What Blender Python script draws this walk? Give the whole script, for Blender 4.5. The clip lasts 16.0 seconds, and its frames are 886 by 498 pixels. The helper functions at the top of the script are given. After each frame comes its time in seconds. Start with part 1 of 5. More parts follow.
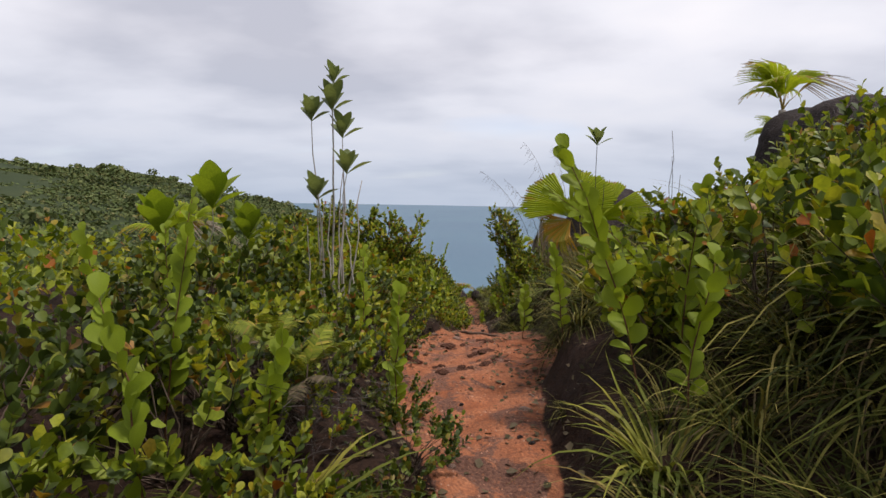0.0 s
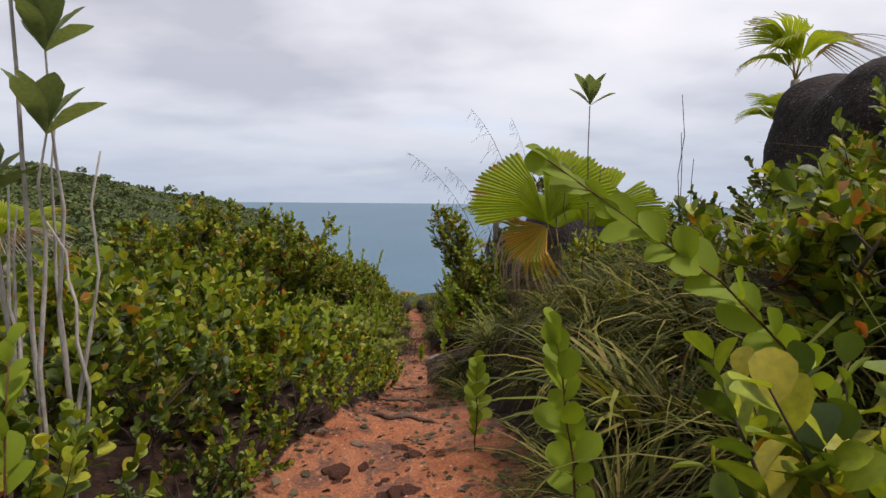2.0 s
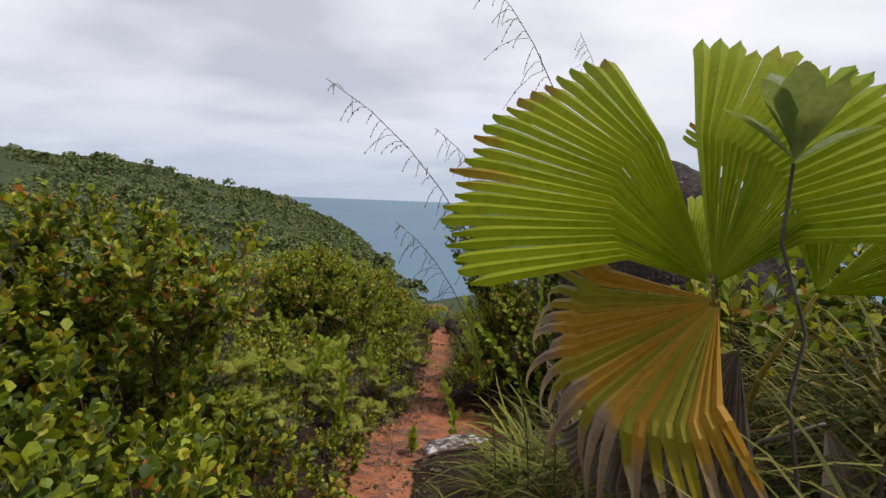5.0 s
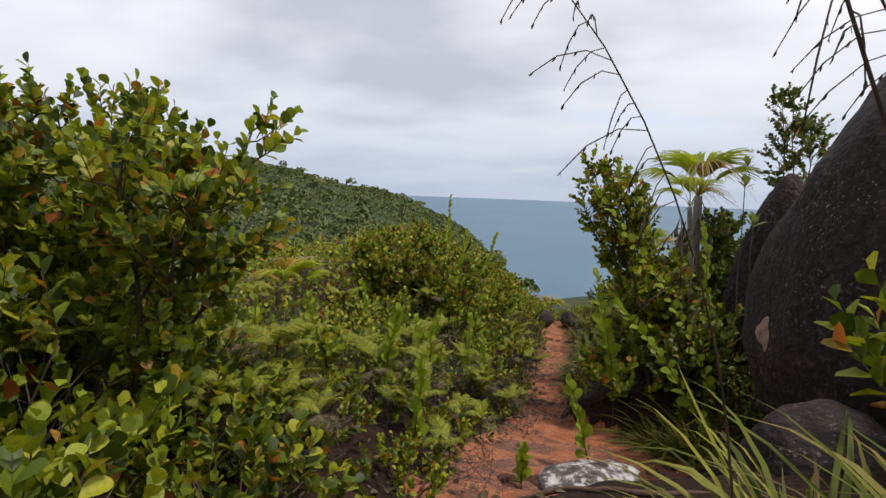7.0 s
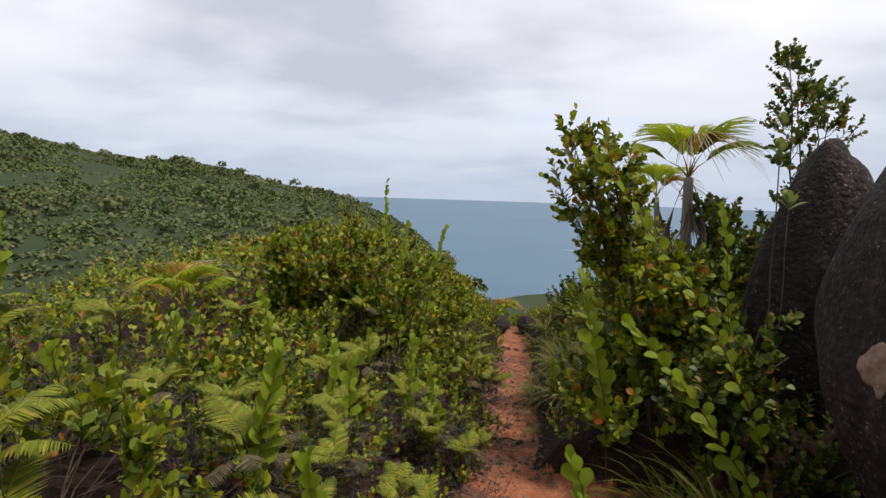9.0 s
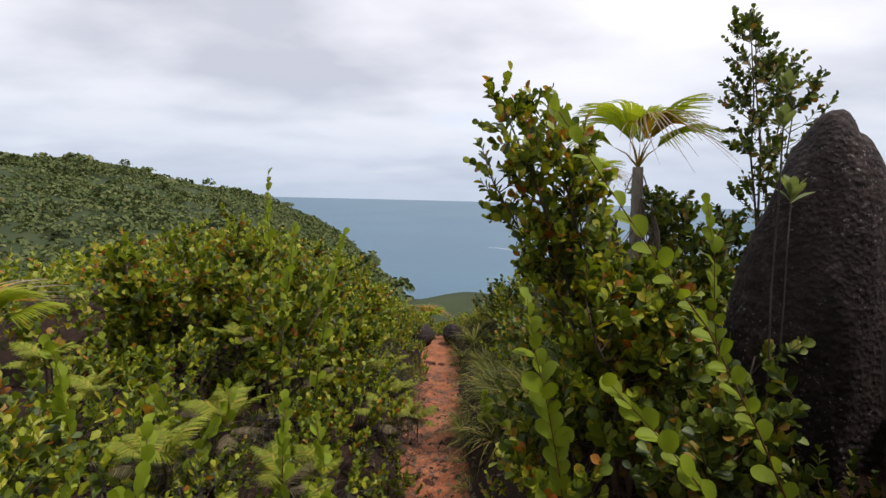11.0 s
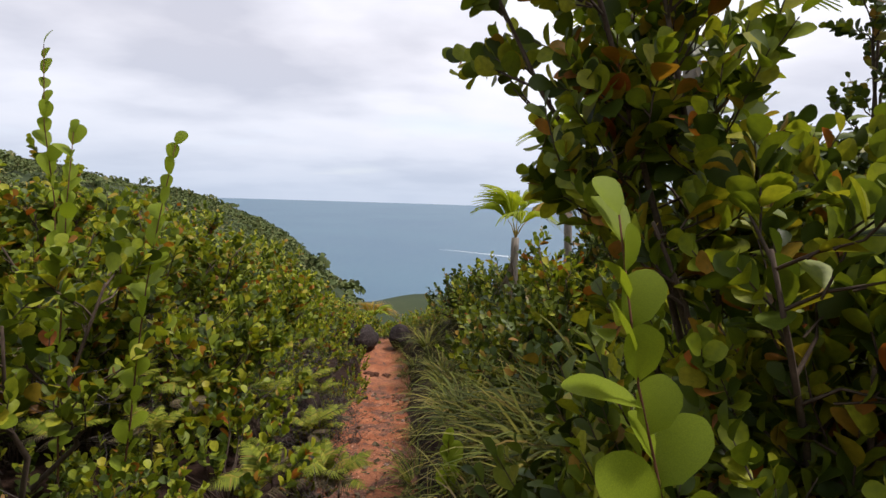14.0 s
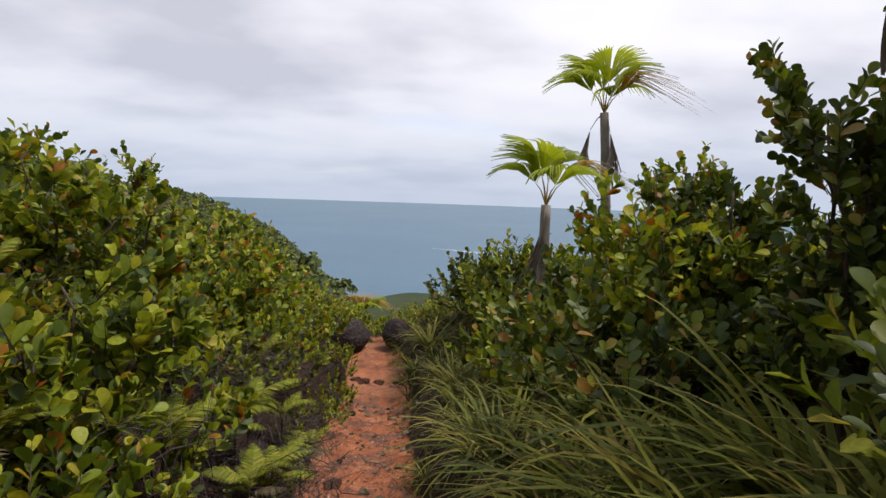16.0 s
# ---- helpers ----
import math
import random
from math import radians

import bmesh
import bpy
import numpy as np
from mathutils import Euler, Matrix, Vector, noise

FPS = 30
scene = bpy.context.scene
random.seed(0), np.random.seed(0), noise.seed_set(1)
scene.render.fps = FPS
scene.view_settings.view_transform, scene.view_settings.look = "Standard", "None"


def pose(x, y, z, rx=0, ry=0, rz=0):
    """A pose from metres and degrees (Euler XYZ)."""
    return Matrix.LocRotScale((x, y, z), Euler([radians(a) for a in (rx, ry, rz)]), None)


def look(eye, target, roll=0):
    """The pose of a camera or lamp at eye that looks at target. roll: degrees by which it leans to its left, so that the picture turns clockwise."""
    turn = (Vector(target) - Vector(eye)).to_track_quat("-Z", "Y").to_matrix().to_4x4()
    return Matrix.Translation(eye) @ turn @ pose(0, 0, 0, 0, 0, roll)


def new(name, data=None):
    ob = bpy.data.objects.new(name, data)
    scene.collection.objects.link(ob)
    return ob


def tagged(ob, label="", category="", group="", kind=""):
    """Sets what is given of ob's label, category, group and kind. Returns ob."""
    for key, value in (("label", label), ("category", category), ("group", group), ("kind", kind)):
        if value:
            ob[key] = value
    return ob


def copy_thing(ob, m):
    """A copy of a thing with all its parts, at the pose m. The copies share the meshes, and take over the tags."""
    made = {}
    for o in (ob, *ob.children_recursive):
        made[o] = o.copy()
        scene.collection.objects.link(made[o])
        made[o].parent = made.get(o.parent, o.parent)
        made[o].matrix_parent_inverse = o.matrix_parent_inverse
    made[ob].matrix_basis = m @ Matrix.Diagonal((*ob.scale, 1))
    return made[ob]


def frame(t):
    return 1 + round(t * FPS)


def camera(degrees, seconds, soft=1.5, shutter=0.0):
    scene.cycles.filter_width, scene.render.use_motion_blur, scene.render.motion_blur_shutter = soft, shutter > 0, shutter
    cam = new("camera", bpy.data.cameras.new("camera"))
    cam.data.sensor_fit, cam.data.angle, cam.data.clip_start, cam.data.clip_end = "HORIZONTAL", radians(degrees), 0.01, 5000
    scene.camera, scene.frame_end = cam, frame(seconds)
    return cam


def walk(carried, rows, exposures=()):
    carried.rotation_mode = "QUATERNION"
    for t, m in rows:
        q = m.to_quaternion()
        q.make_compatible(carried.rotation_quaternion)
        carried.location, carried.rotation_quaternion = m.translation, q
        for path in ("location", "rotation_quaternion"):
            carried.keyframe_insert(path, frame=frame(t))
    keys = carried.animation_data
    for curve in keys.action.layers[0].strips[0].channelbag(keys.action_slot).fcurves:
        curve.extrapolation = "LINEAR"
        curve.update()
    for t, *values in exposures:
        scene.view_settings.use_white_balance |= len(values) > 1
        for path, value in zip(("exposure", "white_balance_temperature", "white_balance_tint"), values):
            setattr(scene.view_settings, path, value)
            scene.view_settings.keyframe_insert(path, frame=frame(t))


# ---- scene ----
cam = camera(82.0, 16.0)
PATH = [
    (0, (0.53, -1.601, 1.636), (0.35, 0.381, 1.437), 1.0),
    (0.5, (0.57, -0.932, 1.68), (0.471, 1.057, 1.492), 0.7),
    (1, (0.639, -0.288, 1.652), (0.596, 1.702, 1.466), 0.5),
    (1.5, (0.721, 0.343, 1.695), (0.704, 2.333, 1.494), 0.6),
    (2, (0.72, 1.15, 1.618), (0.728, 3.14, 1.412), 0.6),
    (2.5, (0.777, 1.877, 1.665), (0.783, 3.867, 1.464), 1.1),
    (3, (0.797, 2.537, 1.741), (0.806, 4.526, 1.53), 1.0),
    (5.5, (1.116, 4.662, 1.453), (0.785, 6.623, 1.242), 3.0),
    (6, (1.024, 5.045, 1.25), (0.501, 6.963, 1.026), 3.0),
    (6.5, (0.953, 5.383, 1.101), (0.366, 7.281, 0.869), 2.5),
    (7, (0.842, 5.902, 0.926), (0.24, 7.795, 0.694), 2.1),
    (7.5, (0.671, 6.249, 0.953), (0.112, 8.155, 0.723), 2.0),
    (8, (0.519, 6.662, 0.836), (0.017, 8.585, 0.611), 2.0),
    (8.5, (0.512, 7.146, 0.692), (0.049, 9.079, 0.474), 1.8),
    (9, (0.495, 7.507, 0.704), (0.089, 9.452, 0.482), 1.8),
    (9.5, (0.358, 7.948, 0.712), (0.058, 9.913, 0.492), 1.9),
    (12, (0.512, 9.413, 0.442), (0.422, 11.399, 0.229), 1.2),
    (12.5, (0.502, 9.818, 0.253), (0.434, 11.806, 0.049), 1.2),
    (13, (0.505, 10.202, 0.209), (0.496, 12.191, 0.002), 1.0),
    (13.5, (0.513, 10.533, 0.16), (0.545, 12.522, -0.045), 1.2),
    (14, (0.444, 10.919, 0.068), (0.513, 12.908, -0.134), 1.9),
    (14.5, (0.38, 11.232, -0.018), (0.469, 13.22, -0.219), 2.0),
    (15, (0.394, 11.603, -0.104), (0.486, 13.589, -0.317), 1.4),
    (15.5, (0.356, 12.067, -0.268), (0.451, 14.054, -0.476), 1.5),
    (16, (0.316, 12.573, -0.433), (0.415, 14.56, -0.637), 2.0),
]
walk(cam, [(t, look(eye, target, roll)) for t, eye, target, roll in PATH], exposures=[(0, -0.32, 6450, 20), (4, -0.3, 6450, 19), (8.5, -0.24, 6400, 18), (12.5, -0.1, 6450, 19), (14.5, -0.06, 6450, 20), (16, -0.2, 6450, 20)])

# ---- sky, sun ----
SUN_EL, SUN_AZ = radians(66), radians(98)


def build_world():
    w = bpy.data.worlds.new("overcast_sky")
    scene.world = w
    w.use_nodes = True
    nt = w.node_tree
    N, L = nt.nodes, nt.links
    N.clear()
    out = N.new("ShaderNodeOutputWorld")
    bg = N.new("ShaderNodeBackground")
    bg.inputs["Strength"].default_value = 0.107
    sky = N.new("ShaderNodeTexSky")
    sky.sky_type = "NISHITA"
    sky.sun_disc = False
    sky.sun_elevation, sky.sun_rotation = SUN_EL, SUN_AZ
    co = N.new("ShaderNodeTexCoord")
    sep = N.new("ShaderNodeSeparateXYZ")
    L.new(co.outputs["Generated"], sep.inputs[0])

    def math_node(op, a, b=None, c=None):
        n = N.new("ShaderNodeMath")
        n.operation = op
        for i, v in enumerate((a, b, c)):
            if v is None:
                continue
            if isinstance(v, (int, float)):
                n.inputs[i].default_value = v
            else:
                L.new(v, n.inputs[i])
        return n.outputs[0]

    # flat cloud deck: the direction laid on a plane overhead
    z = math_node("MAXIMUM", sep.outputs["Z"], 0.0)
    d = math_node("ADD", z, 0.20)
    comb = N.new("ShaderNodeCombineXYZ")
    L.new(math_node("DIVIDE", sep.outputs["X"], d), comb.inputs[0])
    L.new(math_node("DIVIDE", sep.outputs["Y"], d), comb.inputs[1])

    def noise_node(scale, detail, rough, offset, stretch):
        mp = N.new("ShaderNodeMapping")
        mp.inputs["Location"].default_value = offset
        mp.inputs["Scale"].default_value = stretch
        L.new(comb.outputs[0], mp.inputs[0])
        n = N.new("ShaderNodeTexNoise")
        n.inputs["Scale"].default_value = scale
        n.inputs["Detail"].default_value = detail
        n.inputs["Roughness"].default_value = rough
        L.new(mp.outputs[0], n.inputs["Vector"])
        return n.outputs["Fac"]

    def ramp(fac, *stops):
        r = N.new("ShaderNodeValToRGB")
        e = r.color_ramp.elements
        while len(e) < len(stops):
            e.new(0.5)
        for el, (p, c) in zip(e, stops):
            el.position, el.color = p, (*c, 1)
        L.new(fac, r.inputs[0])
        return r.outputs["Color"]

    def mix(fac, a, b, kind="MIX"):
        m = N.new("ShaderNodeMix")
        m.data_type, m.blend_type = "RGBA", kind
        for sock, v in ((m.inputs[0], fac), (m.inputs[6], a), (m.inputs[7], b)):
            if isinstance(v, (int, float)):
                sock.default_value = v
            elif isinstance(v, tuple):
                sock.default_value = (*v, 1)
            else:
                L.new(v, sock)
        return m.outputs[2]

    big = noise_node(1.0, 3, 0.45, (3.1, 1.7, 0), (0.75, 0.9, 1))
    fine = noise_node(2.6, 4, 0.5, (0.4, 5.2, 0), (0.75, 1.0, 1))
    shade = math_node("ADD", math_node("MULTIPLY", big, 0.7), math_node("MULTIPLY", fine, 0.3))
    cloud = ramp(shade, (0.36, (6.3, 6.8, 7.4)), (0.46, (8.2, 8.7, 9.1)), (0.55, (9.9, 10.4, 10.6)), (0.68, (11.2, 11.5, 11.3)))
    # thin haze low down, bluer and darker than the deck
    low = ramp(z, (0.0, (1, 1, 1)), (0.10, (0.55, 0.55, 0.55)), (0.26, (0, 0, 0)))
    low_f = N.new("ShaderNodeRGBToBW")
    L.new(low, low_f.inputs[0])
    hazy = mix(math_node("MULTIPLY", low_f.outputs[0], 0.85), cloud, (5.2, 6.4, 7.5))
    gaps = noise_node(0.9, 4, 0.5, (7.9, 2.2, 0), (0.5, 0.9, 1))
    gap = math_node("MULTIPLY", ramp(gaps, (0.56, (0, 0, 0)), (0.68, (1, 1, 1))), 0.35)
    sky_up = mix(1.0, sky.outputs[0], (2.2, 2.2, 2.2), "MULTIPLY")
    col = mix(gap, hazy, sky_up)
    L.new(col, bg.inputs[0])
    L.new(bg.outputs[0], out.inputs[0])


build_world()
sun_data = bpy.data.lights.new("sun", "SUN")
sun_data.energy, sun_data.angle, sun_data.color = 4.6, radians(10), (1.0, 0.96, 0.9)
sun = new("sun", sun_data)
sun.matrix_world = look((0, 0, 30), (30 * -math.sin(SUN_AZ) * math.cos(SUN_EL), 30 * -math.cos(SUN_AZ) * math.cos(SUN_EL), 30 - 30 * math.sin(SUN_EL)))


# ---- materials ----
class Mat:
    """A node material with a short way to wire it."""

    def __init__(self, name):
        self.m = bpy.data.materials.new(name)
        self.m.use_nodes = True
        self.N, self.L = self.m.node_tree.nodes, self.m.node_tree.links
        self.N.clear()
        self.out = self.N.new("ShaderNodeOutputMaterial")
        self.co = self.N.new("ShaderNodeTexCoord")
        self.geo = self.N.new("ShaderNodeNewGeometry")
        self.info = self.N.new("ShaderNodeObjectInfo")

    def put(self, sock, v):
        if isinstance(v, (int, float)):
            sock.default_value = v
        elif isinstance(v, tuple):
            sock.default_value = (*v, 1) if len(sock.default_value) == 4 else v
        else:
            self.L.new(v, sock)

    def noise(self, scale, detail=4, rough=0.55, space="Object", warp=0.0, stretch=None):
        n = self.N.new("ShaderNodeTexNoise")
        n.inputs["Scale"].default_value, n.inputs["Detail"].default_value = scale, detail
        n.inputs["Roughness"].default_value, n.inputs["Distortion"].default_value = rough, warp
        v = self.geo.outputs["Position"] if space == "World" else self.co.outputs["Object"]
        if stretch:
            mp = self.N.new("ShaderNodeMapping")
            mp.inputs["Scale"].default_value = stretch
            self.L.new(v, mp.inputs[0])
            v = mp.outputs[0]
        self.L.new(v, n.inputs["Vector"])
        return n.outputs["Fac"]

    def voronoi(self, scale, feature="F1", space="Object"):
        n = self.N.new("ShaderNodeTexVoronoi")
        n.feature = feature
        n.inputs["Scale"].default_value = scale
        self.L.new(self.geo.outputs["Position"] if space == "World" else self.co.outputs["Object"], n.inputs["Vector"])
        return n.outputs["Distance"]

    def ramp(self, fac, *stops, ease="LINEAR"):
        r = self.N.new("ShaderNodeValToRGB")
        r.color_ramp.interpolation = ease
        e = r.color_ramp.elements
        while len(e) < len(stops):
            e.new(0.5)
        for el, (p, c) in zip(e, stops):
            el.position, el.color = p, (*((c,) * 3 if isinstance(c, (int, float)) else c), 1)
        self.L.new(fac, r.inputs[0])
        return r.outputs["Color"]

    def mix(self, fac, a, b, kind="MIX"):
        m = self.N.new("ShaderNodeMix")
        m.data_type, m.blend_type = "RGBA", kind
        self.put(m.inputs[0], fac), self.put(m.inputs[6], a), self.put(m.inputs[7], b)
        return m.outputs[2]

    def math(self, op, a, b=0.0):
        n = self.N.new("ShaderNodeMath")
        n.operation = op
        self.put(n.inputs[0], a), self.put(n.inputs[1], b)
        return n.outputs[0]

    def bump(self, height, strength, distance):
        b = self.N.new("ShaderNodeBump")
        b.inputs["Strength"].default_value, b.inputs["Distance"].default_value = strength, distance
        self.put(b.inputs["Height"], height)
        return b.outputs[0]

    def finish(self, color, rough, normal=None, spec=0.5, translucent=0.0, glow=None):
        p = self.N.new("ShaderNodeBsdfPrincipled")
        self.put(p.inputs["Base Color"], color), self.put(p.inputs["Roughness"], rough)
        p.inputs["Specular IOR Level"].default_value = spec
        if normal is not None:
            self.L.new(normal, p.inputs["Normal"])
        shader = p.outputs[0]
        if translucent:
            t = self.N.new("ShaderNodeBsdfTranslucent")
            self.put(t.inputs[0], glow if glow is not None else color)
            m = self.N.new("ShaderNodeMixShader")
            m.inputs[0].default_value = translucent
            self.L.new(shader, m.inputs[1]), self.L.new(t.outputs[0], m.inputs[2])
            shader = m.outputs[0]
        self.L.new(shader, self.out.inputs[0])
        return self.m


def leaf_material(name, stops, rough=0.52, translucent=0.32, spec=0.15, veins=60):
    m = Mat(name)
    pick = m.ramp(m.geo.outputs["Random Per Island"], *stops)
    blot = m.noise(veins, 3)
    col = m.mix(m.ramp(blot, (0.35, 0.0), (0.75, 0.45)), pick, (0.05, 0.085, 0.012))
    tone = m.ramp(m.info.outputs["Random"], (0.0, 0.82), (1.0, 1.0))
    col = m.mix(1.0, col, tone, "MULTIPLY")
    bright = m.mix(1.0, col, (1.5, 1.45, 0.8), "MULTIPLY")
    return m.finish(col, m.math("ADD", m.math("MULTIPLY", blot, 0.25), rough - 0.12), m.bump(blot, 0.25, 0.004), spec, translucent, bright)


LEAF = leaf_material("cocoplum_leaf", [(0.0, (0.025, 0.042, 0.004)), (0.22, (0.075, 0.11, 0.008)), (0.45, (0.17, 0.22, 0.012)), (0.70, (0.28, 0.325, 0.016)),
                                       (0.88, (0.38, 0.37, 0.022)), (0.95, (0.34, 0.17, 0.018)), (1.0, (0.36, 0.09, 0.014))], spec=0.3, translucent=0.32)
LEAF_DEEP = leaf_material("deep_green_leaf", [(0.0, (0.018, 0.032, 0.005)), (0.5, (0.07, 0.10, 0.010)), (0.85, (0.18, 0.215, 0.017)),
                                              (1.0, (0.24, 0.11, 0.02))], spec=0.3, translucent=0.2)
LEAF_BIG = leaf_material("bright_leaf", [(0.0, (0.15, 0.22, 0.012)), (0.6, (0.23, 0.30, 0.018)), (1.0, (0.31, 0.34, 0.03))], translucent=0.4)
LEAF_DULL = leaf_material("grey_green_leaf", [(0.0, (0.16, 0.20, 0.08)), (0.8, (0.22, 0.26, 0.11)), (1.0, (0.25, 0.11, 0.07))], translucent=0.35)
FERN = leaf_material("fern_green", [(0.0, (0.09, 0.12, 0.010)), (0.6, (0.20, 0.23, 0.018)), (0.85, (0.31, 0.29, 0.03)), (1.0, (0.26, 0.15, 0.04))],
                     rough=0.65, spec=0.15, translucent=0.2)
FERN_DEAD = leaf_material("dead_fern", [(0.0, (0.05, 0.035, 0.024)), (0.6, (0.10, 0.07, 0.045)), (1.0, (0.17, 0.125, 0.085))], rough=0.85, spec=0.1, translucent=0.1)
# olive and straw tones; the near-black stops paint the shade between blades
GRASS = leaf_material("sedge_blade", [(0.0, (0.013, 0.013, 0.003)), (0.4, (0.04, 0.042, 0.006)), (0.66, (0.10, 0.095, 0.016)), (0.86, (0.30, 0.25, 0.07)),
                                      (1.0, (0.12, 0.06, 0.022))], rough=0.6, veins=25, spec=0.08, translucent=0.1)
SEDGE = leaf_material("broad_sedge_blade", [(0.0, (0.04, 0.05, 0.007)), (0.5, (0.13, 0.145, 0.018)), (0.85, (0.27, 0.25, 0.04)), (1.0, (0.20, 0.11, 0.03))], rough=0.55, veins=25, spec=0.15, translucent=0.2)
# brown straw, darkened in colour to stand for shade inside the tussock
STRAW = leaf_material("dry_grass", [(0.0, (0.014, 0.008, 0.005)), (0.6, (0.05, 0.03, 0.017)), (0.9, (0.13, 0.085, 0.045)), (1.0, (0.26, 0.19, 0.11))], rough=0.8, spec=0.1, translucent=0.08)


def palm_material(name, stops, far_stops, reach, translucent):
    """A palm blade whose tips turn orange and grey with age, streaked along its pleats."""
    m = Mat(name)
    pick = m.ramp(m.geo.outputs["Random Per Island"], *stops)
    dist = m.N.new("ShaderNodeVectorMath")
    dist.operation = "LENGTH"
    m.L.new(m.co.outputs["Object"], dist.inputs[0])
    blot = m.noise(5, 4, 0.6)
    age = m.math("ADD", m.math("DIVIDE", dist.outputs["Value"], reach), m.math("ADD", m.math("MULTIPLY", m.math("SUBTRACT", blot, 0.5), 0.55), m.math("MULTIPLY", m.math("SUBTRACT", m.geo.outputs["Random Per Island"], 0.5), 0.3)))
    old = m.ramp(m.noise(11, 3), *far_stops)
    col = m.mix(m.ramp(age, (0.88, 0.0), (1.0, 0.9)), pick, old)
    fine = m.noise(40, 3)
    col = m.mix(m.ramp(fine, (0.5, 0.0), (0.75, 0.3)), col, (0.10, 0.08, 0.02))
    bright = m.mix(1.0, col, (1.4, 1.35, 0.8), "MULTIPLY")
    return m.finish(col, 0.5, m.bump(fine, 0.2, 0.004), 0.25, translucent, bright)


PALM = palm_material("palm_green", [(0.0, (0.23, 0.30, 0.014)), (1.0, (0.32, 0.37, 0.02))], [(0.3, (0.36, 0.15, 0.02)), (0.7, (0.28, 0.22, 0.05))], 0.84, 0.5)
PALM_GOLD = palm_material("palm_yellowing", [(0.0, (0.22, 0.20, 0.02)), (0.35, (0.26, 0.25, 0.03)), (0.6, (0.38, 0.20, 0.025)), (1.0, (0.42, 0.26, 0.04))],
                          [(0.3, (0.22, 0.17, 0.15)), (0.7, (0.34, 0.28, 0.25))], 0.46, 0.3)
PETIOLE = leaf_material("palm_petiole", [(0.0, (0.20, 0.15, 0.03)), (1.0, (0.30, 0.19, 0.03))], translucent=0.0, veins=20)
PALM_DEAD = leaf_material("palm_dead", [(0.0, (0.13, 0.09, 0.075)), (0.6, (0.22, 0.17, 0.15)), (1.0, (0.30, 0.25, 0.22))], rough=0.75, spec=0.2, translucent=0.1, veins=9)
FAR_LEAF = leaf_material("far_canopy", [(0.0, (0.075, 0.10, 0.042)), (0.5, (0.10, 0.125, 0.048)), (0.85, (0.135, 0.15, 0.055)), (1.0, (0.18, 0.16, 0.07))],
                         rough=0.8, spec=0.1, translucent=0.1, veins=0.3)


def bark_material(name, dark, light, scale=18):
    m = Mat(name)
    n = m.noise(scale, 6, 0.65, stretch=(1, 1, 0.35))
    f = m.noise(scale * 7, 3)
    col = m.mix(m.ramp(f, (0.4, 0.0), (0.7, 0.5)), m.ramp(n, (0.3, dark), (0.7, light)), dark)
    return m.finish(col, 0.85, m.bump(n, 0.6, 0.01), 0.2)


BARK = bark_material("twig_bark", (0.035, 0.024, 0.016), (0.11, 0.08, 0.055))
STEM_PALE = bark_material("pale_stem", (0.22, 0.19, 0.155), (0.52, 0.48, 0.42), 40)
DEADWOOD = bark_material("dead_twig", (0.022, 0.018, 0.015), (0.12, 0.10, 0.085), 30)
TRUNK = bark_material("palm_trunk", (0.12, 0.105, 0.09), (0.27, 0.24, 0.20), 12)
ROOT = bark_material("root_bark", (0.05, 0.03, 0.02), (0.14, 0.085, 0.06), 25)
RED_STEM = bark_material("red_twig", (0.06, 0.025, 0.012), (0.15, 0.07, 0.03), 40)


def soil_material():
    """Red laterite on the trodden trail, leaf mould with the shrubs' shade painted in beside it, scrub green far away.
    """
    m = Mat("laterite_soil")
    att = m.N.new("ShaderNodeVertexColor")
    att.layer_name = "zone"
    sep = m.N.new("ShaderNodeSeparateColor")
    m.L.new(att.outputs[0], sep.inputs[0])
    broad, mid, fine = m.noise(0.9, 5, 0.6, "World"), m.noise(6, 6, 0.65, "World"), m.noise(55, 4, 0.6, "World")
    red = m.ramp(mid, (0.25, (0.16, 0.046, 0.017)), (0.5, (0.30, 0.10, 0.040)), (0.75, (0.43, 0.18, 0.085)))
    red = m.mix(m.ramp(broad, (0.4, 0.0), (0.65, 0.55)), red, (0.37, 0.17, 0.09))
    red = m.mix(m.ramp(fine, (0.42, 0.55), (0.6, 0.0)), red, (0.12, 0.05, 0.03))
    crust = m.ramp(m.noise(2.6, 6, 0.72, "World", 0.6), (0.50, 0.0), (0.56, 0.85))
    red = m.mix(crust, red, m.ramp(fine, (0.3, (0.05, 0.027, 0.02)), (0.7, (0.16, 0.085, 0.06))))
    # leaf mould, its brown taken near black to paint in shade under the shrubs
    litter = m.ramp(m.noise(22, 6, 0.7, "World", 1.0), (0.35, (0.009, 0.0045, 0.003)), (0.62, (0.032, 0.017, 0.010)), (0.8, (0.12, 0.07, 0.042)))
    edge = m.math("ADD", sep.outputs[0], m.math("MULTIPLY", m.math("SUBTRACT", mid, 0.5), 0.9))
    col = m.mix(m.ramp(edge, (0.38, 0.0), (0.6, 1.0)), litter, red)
    scrub = m.ramp(m.noise(0.05, 8, 0.7, "World"), (0.3, (0.022, 0.034, 0.014)), (0.6, (0.034, 0.046, 0.018)), (0.8, (0.06, 0.055, 0.025)))
    col = m.mix(sep.outputs[1], col, scrub)
    h = m.math("ADD", m.math("MULTIPLY", mid, 0.7), m.math("MULTIPLY", fine, 0.5))
    return m.finish(col, 0.92, m.bump(h, 0.8, 0.03), 0.15)


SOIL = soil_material()


